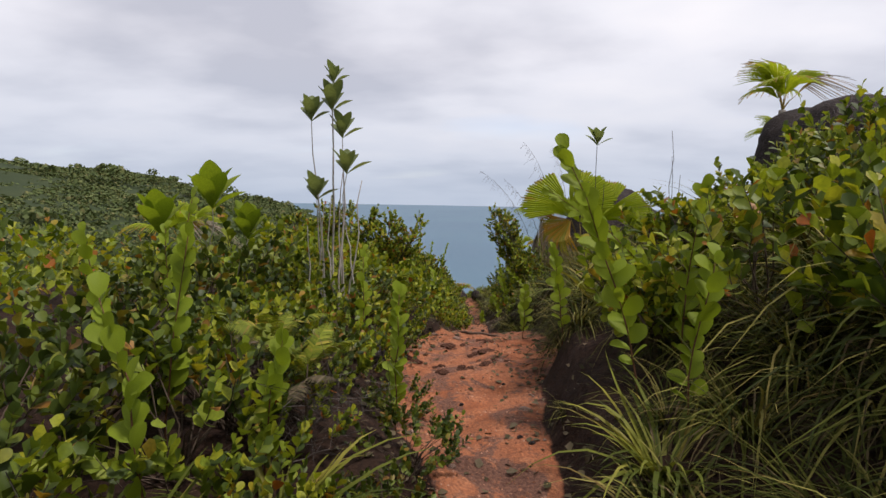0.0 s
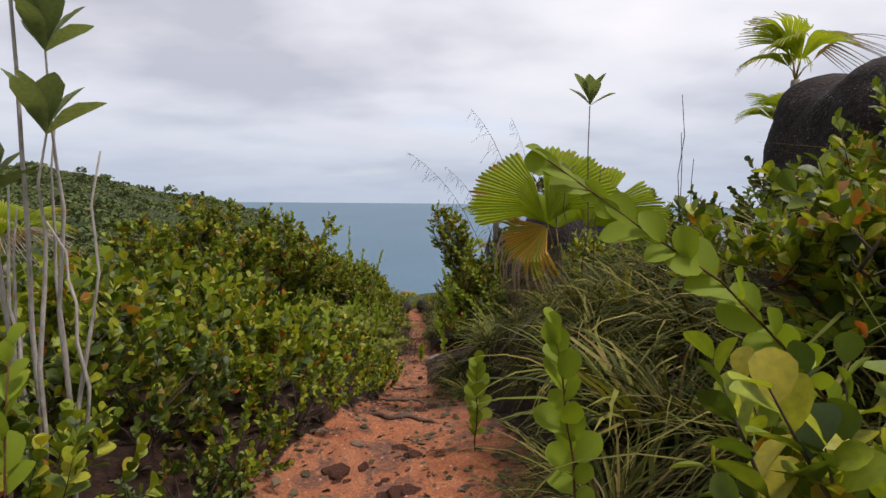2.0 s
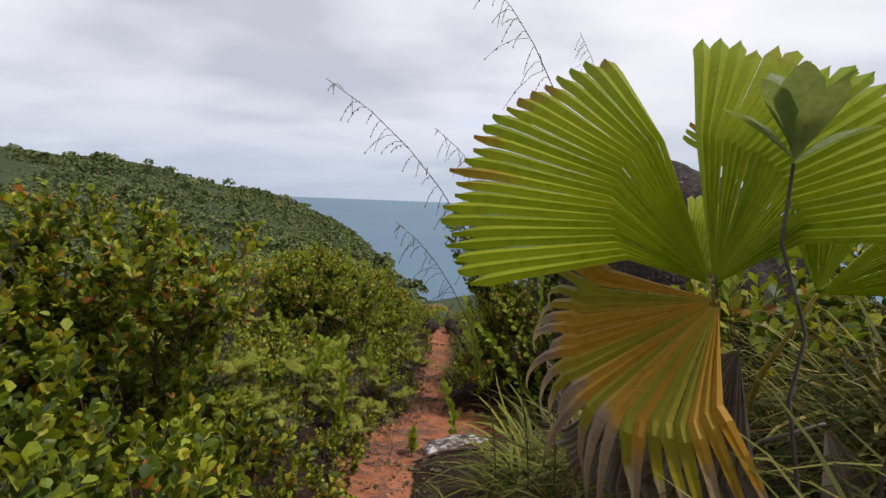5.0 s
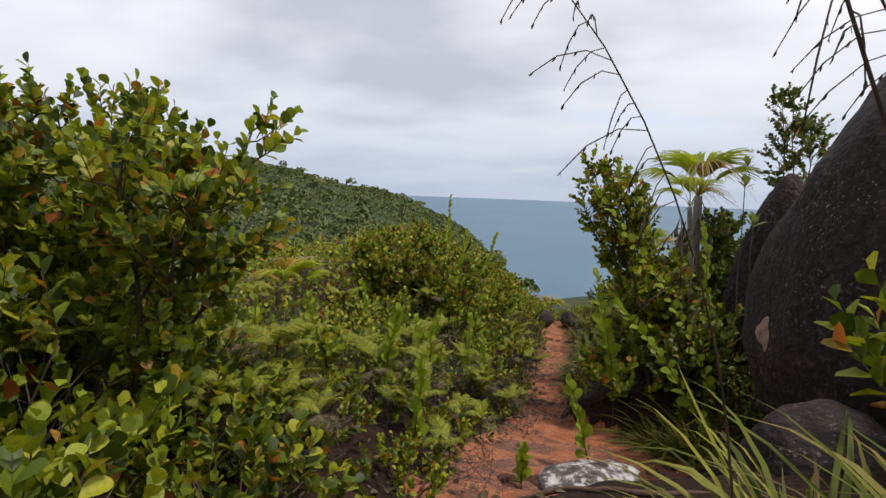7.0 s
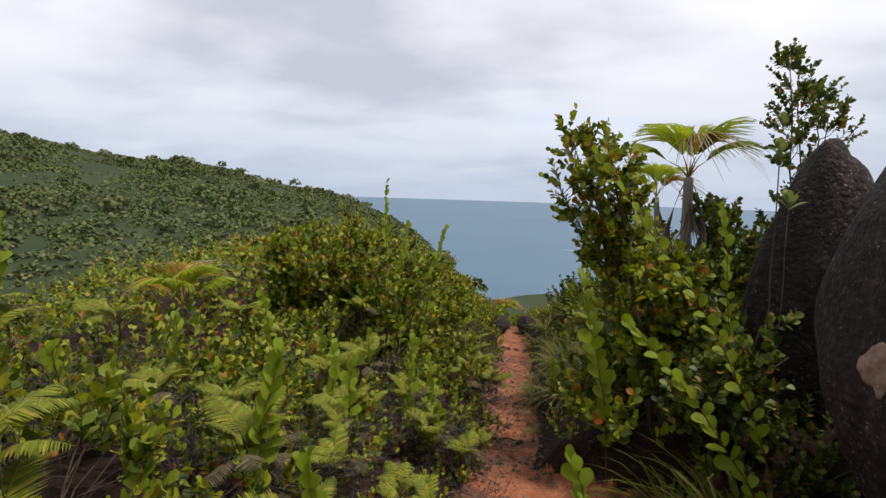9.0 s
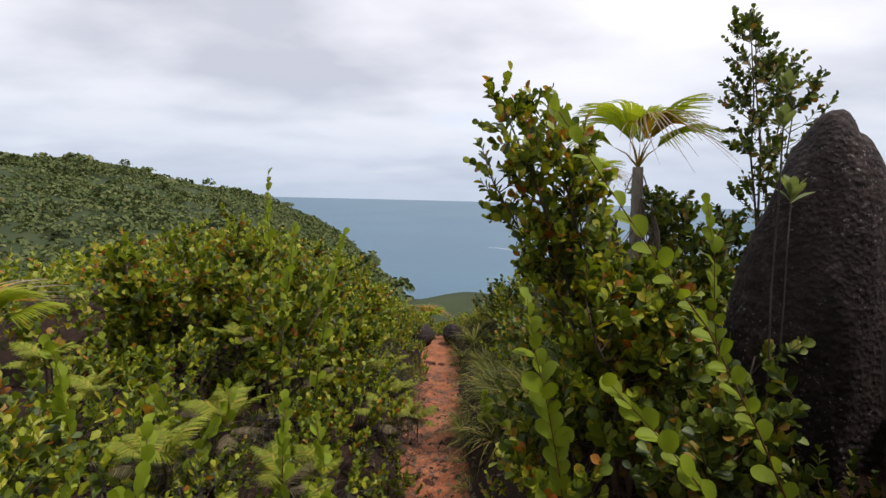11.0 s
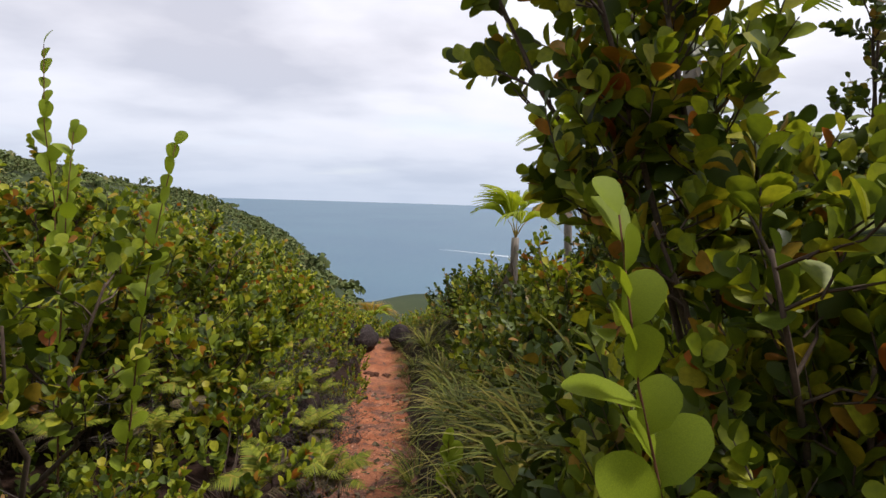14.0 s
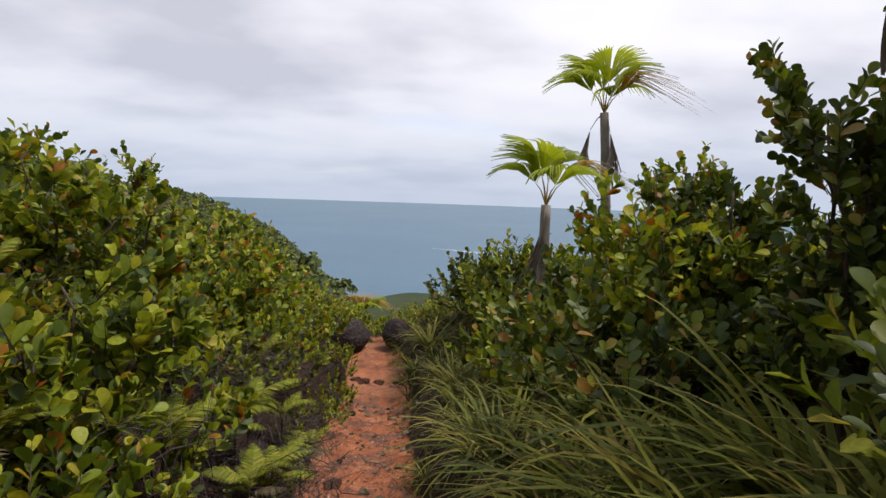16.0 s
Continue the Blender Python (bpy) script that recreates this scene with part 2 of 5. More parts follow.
def rock_material():
    m = Mat("dark_granite")
    a, b, c = m.noise(1.6, 6, 0.65), m.noise(14, 5, 0.65), m.voronoi(26)
    streak = m.noise(2.2, 5, 0.6, stretch=(1.6, 1.6, 0.18))
    col = m.ramp(b, (0.3, (0.010, 0.007, 0.006)), (0.55, (0.030, 0.021, 0.018)), (0.75, (0.075, 0.057, 0.05)))
    col = m.mix(m.ramp(streak, (0.42, 0.0), (0.62, 0.7)), col, (0.018, 0.014, 0.013))
    speck = m.ramp(m.noise(38, 4, 0.7), (0.60, 0.0), (0.66, 0.75))
    col = m.mix(m.math("MULTIPLY", speck, m.ramp(a, (0.40, 0.0), (0.6, 1.0))), col, (0.30, 0.27, 0.25))
    h = m.math("ADD", m.math("MULTIPLY", b, 0.7), m.math("MULTIPLY", c, 0.4))
    return m.finish(col, 0.85, m.bump(h, 0.8, 0.03), 0.2)


ROCK = rock_material()


def lichen_material():
    m = Mat("lichen_rock")
    a, b = m.noise(9, 6, 0.7), m.noise(45, 4, 0.6)
    col = m.ramp(a, (0.38, (0.035, 0.028, 0.026)), (0.50, (0.11, 0.09, 0.08)), (0.56, (0.34, 0.33, 0.31)), (0.7, (0.5, 0.48, 0.46)))
    return m.finish(col, 0.9, m.bump(m.math("ADD", a, b), 0.7, 0.02), 0.2)


LICHEN = lichen_material()


def pale_scar_material():
    m = Mat("flaked_granite")
    a = m.noise(20, 5, 0.65)
    return m.finish(m.ramp(a, (0.3, (0.16, 0.09, 0.06)), (0.7, (0.36, 0.25, 0.19))), 0.9, m.bump(a, 0.8, 0.02), 0.2)


SCAR = pale_scar_material()


def sea_material():
    m = Mat("sea_water")
    swell, chop = m.noise(0.004, 5, 0.6, "World"), m.noise(0.25, 6, 0.7, "World", stretch=(0.5, 1, 1))
    col = m.ramp(swell, (0.35, (0.045, 0.10, 0.15)), (0.65, (0.055, 0.12, 0.165)))
    return m.finish(col, 0.45, m.bump(chop, 0.5, 0.9), 0.35)


SEA = sea_material()


def foam_material():
    m = Mat("wake_foam")
    n = m.noise(0.4, 5, 0.7, "World")
    return m.finish(m.ramp(n, (0.3, (0.30, 0.40, 0.45)), (0.6, (0.75, 0.8, 0.82))), 0.7)


FOAM = foam_material()


# ---- mesh tools ----
def make_mesh(name, V, F, material, smooth=True):
    me = bpy.data.meshes.new(name)
    me.from_pydata([tuple(v) for v in np.asarray(V, float).tolist()], [], F)
    me.materials.append(material)
    if smooth:
        me.polygons.foreach_set("use_smooth", [True] * len(me.polygons))
    me.update()
    return me


def part(name, mesh, parent, label="", m=None):
    """One mesh object under a thing or under a part."""
    ob = new(name, mesh)
    ob.parent = parent
    if m is not None:
        ob.matrix_basis = m
    return tagged(ob, label)


class Soup:
    """Collects vertices and faces of many small pieces."""

    def __init__(self):
        self.V, self.F, self.n = [], [], 0

    def add(self, V, F):
        self.V.append(V)
        n = self.n
        self.F.extend([tuple(i + n for i in f) for f in F])
        self.n += len(V)

    def mesh(self, name, material, smooth=True):
        return make_mesh(name, np.concatenate(self.V), self.F, material, smooth)


def unit(v):
    return v / (np.linalg.norm(v) + 1e-9)


def axes(ahead, up=(0, 0, 1)):
    """Columns x (side), y (ahead), z (up side) for a piece that grows along y."""
    y = unit(np.asarray(ahead, float))
    x = np.cross(y, up)
    if np.linalg.norm(x) < 1e-3:
        x = np.cross(y, (0.3, 1, 0))
    x = unit(x)
    return np.stack([x, y, np.cross(x, y)], 1)


def tube(points, radii, sides=4):
    P = np.asarray(points, float)
    V, F = [], []
    for i, p in enumerate(P):
        d = P[min(i + 1, len(P) - 1)] - P[max(i - 1, 0)]
        A = axes(d, (0.13, 0.21, 1))
        for k in range(sides):
            a = 2 * math.pi * k / sides
            V.append(p + radii[i] * (math.cos(a) * A[:, 0] + math.sin(a) * A[:, 2]))
    for i in range(len(P) - 1):
        for k in range(sides):
            a, b = i * sides + k, i * sides + (k + 1) % sides
            F.append((a, b, b + sides, a + sides))
    F.append(tuple(range((len(P) - 1) * sides, len(P) * sides)))
    return np.array(V), F


def blade_shape(rows, fold=0.25, droop=0.15):
    """A leaf along +y, unit long, from rows of (along, half width): folded at the midrib, drooping to its tip."""
    V, F = [], []
    for t, w in rows:
        z = -droop * t * t
        V += [(-w, t, z + fold * w), (0, t, z), (w, t, z + fold * w)]
    for i in range(len(rows) - 1):
        a = 3 * i
        F += [(a, a + 1, a + 4, a + 3), (a + 1, a + 2, a + 5, a + 4)]
    return np.array(V, float), F


ROUND = blade_shape([(0, 0.03), (0.22, 0.23), (0.48, 0.36), (0.72, 0.38), (0.9, 0.26), (1.0, 0.07)], 0.3, 0.14)
ROUND_FAR = blade_shape([(0, 0.05), (0.58, 0.42), (1.0, 0.17)], 0.3, 0.15)
ROUND_FINE = blade_shape([(0, 0.02), (0.10, 0.10), (0.25, 0.25), (0.45, 0.36), (0.65, 0.41), (0.82, 0.37), (0.93, 0.25), (0.985, 0.11), (1.0, 0.02)], 0.22, 0.16)
LANCE = blade_shape([(0, 0.02), (0.25, 0.11), (0.55, 0.17), (0.82, 0.12), (1.0, 0.01)], 0.35, 0.2)

PADDLE = blade_shape([(0, 0.03), (0.2, 0.10), (0.5, 0.21), (0.75, 0.22), (0.93, 0.10), (1.0, 0.01)], 0.3, 0.15)


def place(shape, A, p, size):
    V, F = shape
    return (V * size) @ A.T + p, F


def twig_into(leaves, stems, rng, base, way, length, count, size, shape, spread=50):
    """A leafy twig: a thin bent stem with leaves in two ranks that lean up along it."""
    way = unit(way)
    A = axes(way, rng.normal(0, 1, 3))
    bend = A[:, 0] * rng.normal(0, 0.12) + np.array([0, 0, 0.10])
    pts = [base + way * length * t + bend * length * t * t for t in (0, 0.5, 1)]
    stems.add(*tube(pts, (0.0035, 0.003, 0.0015), 3))
    twist = rng.uniform(0, math.pi)
    for i in range(count):
        t = 0.12 + 0.88 * (i + rng.uniform(-0.3, 0.3)) / max(count - 1, 1)
        p = base + way * length * t + bend * length * t * t
        a = twist + math.pi * i + rng.normal(0, 0.45)
        side = math.cos(a) * A[:, 0] + math.sin(a) * A[:, 2]
        lean = math.radians(spread * (1.1 - 0.55 * t) + rng.normal(0, 12))
        d = math.cos(lean) * way + math.sin(lean) * side + np.array([0, 0, 0.18])
        up = way - side * 0.5 + rng.normal(0, 0.3, 3)
        leaves.add(*place(shape, axes(d, up), p, size * rng.uniform(0.75, 1.15) * (1.0 - 0.3 * t * t)))


def bush(name, seed, radius, height, twigs, leaf, shape, leaf_mat, label, length=0.24, count=11, open_=0.0):
    """A rounded shrub of many leafy twigs on bare branches that rise from one foot."""
    rng = np.random.default_rng(seed)
    leaves, stems = Soup(), Soup()
    lobes = rng.uniform(-1, 1, (5, 3))
    for i in range(twigs):
        u = unit(rng.normal(0, 1, 3) * (1, 1, 0.8))
        u[2] = abs(u[2]) * 0.97 + 0.03
        lump = 1 + 0.22 * max(float(np.dot(unit(l), u)) for l in lobes) - 0.2
        d = rng.uniform(0.55, 0.95) ** 0.6 * lump
        p = np.array([u[0] * radius * d, u[1] * radius * d, 0.18 * height + max(u[2], -0.1) * 0.66 * height * d])
        way = unit(u * (1, 1, 0.6) + np.array([0, 0, 0.9]) + rng.normal(0, 0.25, 3))
        twig_into(leaves, stems, rng, p, way, length * rng.uniform(0.7, 1.3), count, leaf, shape)
        if i % 2 == 0:
            foot = np.array([rng.normal(0, 0.05), rng.normal(0, 0.05), 0])
            mid = p * (0.45, 0.45, 0.55) + rng.normal(0, 0.03, 3)
            stems.add(*tube([foot, mid, p], (0.009, 0.006, 0.004), 3))
    thing = tagged(new(name), label, "shrub", "cocoplum scrub")
    part("woody_frame", stems.mesh("woody_frame", BARK), thing, "thin dark branches")
    tagged(part("foliage", leaves.mesh("foliage", leaf_mat), thing), kind="stuff")
    return thing


def shrub_tree(name, seed, height, lean, stems_n, leaf, label, leaf_mat, reach=0.5, dense=1.0, start=0.3):
    """A tall open shrub: several leaning stems that fork, with leafy twigs along and at their ends."""
    rng = np.random.default_rng(seed)
    leaves, wood = Soup(), Soup()
    lean = np.array([lean[0], lean[1], 0.0])
    for s in range(stems_n):
        a = 2 * math.pi * (s + rng.uniform(0, 0.7)) / stems_n
        h = height * rng.uniform(0.7, 1.0)
        out = np.array([math.cos(a), math.sin(a), 0]) * reach * rng.uniform(0.5, 1.1) + lean
        pts = [np.array([0.04 * math.cos(a), 0.04 * math.sin(a), 0])]
        for k in range(1, 7):
            t = k / 6
            pts.append(np.array([out[0] * t ** 1.3, out[1] * t ** 1.3, h * t]) + rng.normal(0, 0.03, 3) * (t < 1))
        wood.add(*tube(pts, np.linspace(0.018, 0.005, 7), 5))
        for k in range(int(9 * dense * height)):
            t = rng.uniform(start, 1.0)
            i = min(int(t * 6), 5)
            p = pts[i] + (pts[i + 1] - pts[i]) * (t * 6 - i)
            b = rng.uniform(0, 2 * math.pi)
            way = unit(np.array([math.cos(b), math.sin(b), rng.uniform(0.3, 1.2)]))
            arm = rng.uniform(0.12, 0.38) * (1.25 - 0.7 * t)
            q = p + way * arm
            wood.add(*tube([p, p + way * arm * 0.5 + rng.normal(0, 0.015, 3), q], (0.006, 0.0045, 0.003), 3))
            for j in range(3):
                w = unit(way * (1, 1, 0.5) + rng.normal(0, 0.5, 3) + np.array([0, 0, 0.7]))
                twig_into(leaves, wood, rng, q - way * arm * 0.3 * j, w, rng.uniform(0.12, 0.24), rng.integers(7, 11), leaf, ROUND)
    thing = tagged(new(name), label, "shrub")
    part("woody_frame", wood.mesh("woody_frame", BARK), thing, "thin forking branches")
    tagged(part("foliage", leaves.mesh("foliage", leaf_mat), thing), kind="stuff")
    return thing


LEAF_MESHES = {}


def leafy_shoot(name, seed, height, lean, count, leaf, label, material=None, spread=40, stem=None, group="single shoots", turn=None, face=(0.1, -0.9, 0.5), lap=1.0):
    """One upright shoot close to the trail, each of its large leaves a part of its own."""
    rng = np.random.default_rng(seed)
    lean = np.asarray(lean, float)
    material, stem = material or LEAF_BIG, stem or RED_STEM
    if material.name not in LEAF_MESHES:
        LEAF_MESHES[material.name] = [make_mesh("leaf", blade_shape([(0, 0.02), (0.10, 0.10), (0.25, 0.25), (0.45, 0.31), (0.65, 0.36), (0.82, 0.33), (0.93, 0.22), (0.985, 0.10), (1.0, 0.02)], f, d)[0],
                                                ROUND_FINE[1], material) for f, d in ((0.25, 0.12), (0.4, 0.22), (0.16, 0.3))]
    thing = tagged(new(name), label, "shrub", group)
    face = np.asarray(face, float)
    pts = [np.array([lean[0] * t ** 1.6, lean[1] * t ** 1.6, height * t]) + (rng.normal(0, 0.008, 3) if 0 < t < 1 else 0) for t in np.linspace(0, 1, 7)]
    S = Soup()
    S.add(*tube(pts, np.linspace(0.006, 0.002, 7), 5))
    part("stem", S.mesh("stem", stem), thing)
    twist = rng.uniform(0, 6.28) if turn is None else turn
    for i in range(count):
        t = 0.22 + 0.78 * i / (count - 1)
        k = min(int(t * 6), 5)
        p = pts[k] + (pts[k + 1] - pts[k]) * (t * 6 - k)
        way = unit(pts[k + 1] - pts[k])
        A = axes(way, (0.3, 1, 0.1))
        a = twist + math.pi * i + rng.normal(0, 0.35)
        side = math.cos(a) * A[:, 0] + math.sin(a) * A[:, 2]
        ln = math.radians(spread * (1.1 - 0.75 * t) + rng.normal(0, 6))
        B = axes(math.cos(ln) * way + math.sin(ln) * side, (way - side * 0.6) * 0.35 + face + rng.normal(0, 0.2, 3))
        s = leaf * rng.uniform(0.7, 1.15) * (0.75 + 0.5 * math.sin(math.pi * min(1, t * 0.9)))
        m = Matrix([[*(B[r] * s), p[r]] for r in range(3)] + [[0, 0, 0, 1]])
        part("leaf", rng.choice(LEAF_MESHES[material.name]), thing, "", m @ pose(0, 0, 0, rng.normal(0, 12), rng.normal(0, 22), rng.normal(0, 9)))
    return thing


# ---- ferns ----
def frond_mesh(seed, length, material, pairs=20, arch=0.5):
    rng = np.random.default_rng(seed)
    S = Soup()
    spine = lambda t: np.array([0.06 * length * math.sin(2 * t), length * t * (1 - 0.12 * t), length * arch * (t - t * t * 1.15)])  # noqa: E731
    S.add(*tube([spine(t) for t in np.linspace(0, 1, 7)], np.linspace(0.0035, 0.001, 7), 3))
    for i in range(pairs):
        t = 0.16 + 0.83 * i / pairs
        p = spine(t)
        d = unit(spine(min(t + 0.05, 1)) - p)
        w = length * 0.27 * math.sin(math.pi * (0.18 + 0.80 * t)) ** 0.8 * rng.uniform(0.88, 1.08)
        for s in (-1, 1):
            way = unit(np.array([s, 0, 0]) + d * 0.55 + np.array([0, 0, -0.12 + rng.normal(0, 0.07)]))
            V = np.array([(-0.05, 0, 0), (0.05, 0, 0), (0.062, 0.5, -0.05), (-0.055, 0.5, -0.06), (0, 1, -0.22)])
            S.add((V * w) @ axes(way, (0, 0.2, 1)).T + p, [(0, 1, 2, 3), (3, 2, 4)])
    return S.mesh("frond", material)


FRONDS = [frond_mesh(3, 0.36, FERN, 26, 0.5), frond_mesh(4, 0.30, FERN, 24, 0.8), frond_mesh(5, 0.34, FERN_DEAD, 17, 0.25)]


def fern(seed, label, dead=1, live=6):
    rng = np.random.default_rng(seed)
    thing = tagged(new("fern"), label, "fern", "ferns beside the trail")
    for i in range(live + dead):
        a = 360 * (i + rng.uniform(0, 0.6)) / (live + dead)
        up = rng.uniform(18, 55) if i < live else rng.uniform(-5, 18)
        s = rng.uniform(0.75, 1.2)
        m = pose(0, 0, 0.16 + rng.uniform(0, 0.10), up, rng.normal(0, 12), a) @ Matrix.Diagonal((s, s, s, 1))
        part("frond", FRONDS[2] if i >= live else FRONDS[i % 2], thing, "dry brown frond" if i >= live else "", m)
    S = Soup()
    S.add(*tube([(0, 0, -0.05), (0.005, 0, 0.12), (0, 0.01, 0.28)], (0.008, 0.007, 0.004), 4))
    part("rootstock", S.mesh("rootstock", BARK), thing)
    return thing


# ---- grass ----
def tussock(seed, blades, length, label, dry=0.35, width=0.006, flop=1.0, blade=None):
    """A clump of long arching blades, with dead straw hanging under them, both coloured with the clump's inner shade.
    """
    rng = np.random.default_rng(seed)
    live, straw = Soup(), Soup()
    for i in range(blades):
        dead = rng.random() < dry
        a = rng.uniform(0, 2 * math.pi)
        out = np.array([math.cos(a), math.sin(a), 0])
        l = length * rng.uniform(0.55, 1.15) * (0.8 if dead else 1)
        rise, fall = rng.uniform(0.5, 1.0), rng.uniform(0.5, 1.2) * flop * (1.5 if dead else 1)
        reach = rng.uniform(0.45, 0.8)
        p0 = out * rng.uniform(0, 0.07) + np.array([0, 0, -0.04])
        side = np.array([-out[1], out[0], 0]) + rng.normal(0, 0.15, 3)
        swing = np.array([-out[1], out[0], 0]) * rng.normal(0, 0.18)
        V, F = [], []
        for k in range(6):
            t = k / 5
            p = p0 + l * (out * reach * t + np.array([0, 0, rise * t - fall * t * t * 0.85]) + swing * t * t)
            w = width * rng.uniform(0.9, 1.1) * (1 - t ** 2.2) * (0.7 if dead else 1) + 0.0005
            V += [p - side * w, p + side * w]
            if k:
                F.append((2 * k - 2, 2 * k - 1, 2 * k + 1, 2 * k))
        (straw if dead else live).add(np.array(V), F)
    thing = tagged(new("grass_tussock"), label, "grass", "sedge tussocks")
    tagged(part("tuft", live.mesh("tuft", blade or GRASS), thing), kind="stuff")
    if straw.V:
        tagged(part("dry_tuft", straw.mesh("dry_tuft", STRAW), thing, "brown dry blades darkened for the tuft's inner shade"), kind="stuff")
    return thing


def plume(seed, height, lean, label):
    """A tall grass stalk that bows over, its thin side branchlets hanging from the upper half."""
    rng = np.random.default_rng(seed)
    lean = np.asarray(lean, float)
    spine = lambda t: np.array([lean[0] * t ** 2.2, lean[1] * t ** 2.2, height * (t - 0.10 * t ** 5)])  # noqa: E731
    S, H = Soup(), Soup()
    S.add(*tube([spine(t) for t in np.linspace(0, 1, 12)], np.linspace(0.005, 0.0012, 12), 4))
    for i in range(30):
        t = 0.5 + 0.5 * i / 30
        p = spine(t)
        l = 0.17 * (1.25 - t) ** 0.5 * rng.uniform(0.7, 1.3)
        d = unit(np.array([lean[0], lean[1], 0])) * rng.uniform(0.3, 0.8) + rng.normal(0, 0.35, 3)
        pts = [p + l * (d * k + np.array([0, 0, 0.25 * k - 0.95 * k * k])) for k in (0, 0.35, 0.7, 1.0)]
        H.add(*tube(pts, (0.0014, 0.0014, 0.0016, 0.001), 3))
        for k in (0.45, 0.7, 0.95):
            q = p + l * (d * k + np.array([0, 0, 0.25 * k - 0.95 * k * k]))
            H.add(*place(LANCE, axes(d * 0.4 + np.array([0, 0, -1]), rng.normal(0, 1, 3)), q, 0.015))
    thing = tagged(new("grass_plume"), label, "grass", "flowering grass stalks")
    part("stalk", S.mesh("stalk", BARK), thing)
    part("seed_head", H.mesh("seed_head", BARK), thing, "thin drooping seed branchlets")
    return thing


# ---- fan palms ----
def fan_mesh(seed, radius, segments, material, spread=100, split=0.16, droop=0.25, cup=0.3, ragged=0.0, notch=0.0, costa=0.3):
    """A pleated palm leaf in the plane of x and y that grows from its hub along +y: joined inside, toothed or split to pointed tips
    outside, cleft at the apex by notch degrees."""
    rng = np.random.default_rng(seed)
    V, F = [], []
    half = math.radians(spread)
    wedge = 2 * half / segments
    for i in range(segments):
        mid = -half + (i + 0.5) * wedge
        mid += math.copysign(math.radians(notch), mid) * (1 - abs(mid) / half)
        w0 = wedge / 2 * (1 - math.radians(notch) / half)
        r = radius * (0.74 + 0.26 * math.cos(mid * 0.8)) * rng.uniform(0.95, 1.02)
        cut = (1 - split) * (1 + rng.normal(0, 0.03)) - ragged * rng.uniform(0, 0.5)
        sag = rng.uniform(0.7, 1.2) * droop * (1 + 2 * ragged * rng.random())
        drift = rng.normal(0, 0.03 + 0.15 * ragged)
        n = len(V)
        c = max(cut, 0.4)
        rows = [0.02, 0.2, 0.34, c * 0.9, c] + [c + (0.99 - c) * k / 5 for k in range(1, 6)]
        for k, f in enumerate(rows):
            w = w0 if k <= 4 else w0 * max(0.04, ((1 - f) / (1 - c)) ** 0.7) * (c / f)
            pleat = 0.011 * radius * min(1, f * 4)
            for ang, lift in ((mid - w, -pleat), (mid, pleat), (mid + w, -pleat)):
                ang += drift * max(0, f - c)
                rr = r * f
                y0 = costa * radius * math.cos(min(abs(ang), math.pi) / 2) ** 2
                z = cup * radius * f * (1 - math.cos(ang)) * 0.5 + lift - droop * radius * max(0, f - 0.3) ** 2 - (sag - 0.7 * droop) * 3 * radius * max(0, f - c) ** 1.5
                V.append((rr * math.sin(ang), rr * math.cos(ang) * (1 - costa) + y0 * min(1, f * 3) * 0.999, z))
            if k:
                b = n + 3 * k
                F += [(b - 3, b - 2, b + 1, b), (b - 2, b - 1, b + 2, b + 1)]
    return make_mesh("fan", V, F, material, smooth=False)


FANS = {}
LOOKS = {"green": (PALM, 46, 0.075, 0.22, 0.01), "crown": (PALM, 30, 0.3, 0.75, 0.05), "gold": (PALM_GOLD, 24, 0.56, 0.95, 0.3), "dead": (PALM_DEAD, 20, 0.62, 1.0, 0.45), "hang": (PALM_DEAD, 16, 0.6, 0.12, 0.3)}


def palm_leaf(thing, rng, foot, hub, axis, face, radius, spread, kind, notch=0.0):
    """A leaf stalk from the foot to the hub, and its fan, which grows along axis and turns its upper side to face."""
    foot, hub = np.asarray(foot, float), np.asarray(hub, float)
    mat, segs, split, droop, ragged = LOOKS[kind]
    key = (kind, round(radius, 1), spread, notch, int(rng.integers(2)))
    if key not in FANS:
        FANS[key] = fan_mesh(90 + len(FANS), radius, segs, mat, spread, split, droop, 0.35, ragged, notch)
    P = Soup()
    bow = np.array([0, 0, 0.12 * np.linalg.norm(hub - foot)])
    P.add(*tube([foot, foot * 0.5 + hub * 0.5 + bow, hub], (0.016 * radius / 0.7, 0.009 * radius / 0.7, 0.004 * radius / 0.7), 5))
    stalk = part("leaf_stalk", P.mesh("leaf_stalk", PALM_DEAD if kind in ("dead", "hang") else PETIOLE), thing)
    B = axes(axis, face)
    m = Matrix([[*B[r], hub[r]] for r in range(3)] + [[0, 0, 0, 1]])
    part("fan", FANS[key], stalk, {"green": "", "crown": "", "gold": "yellowing leaf blade", "dead": "dry grey-brown leaf blade", "hang": "dry hanging leaf blade"}[kind], m)


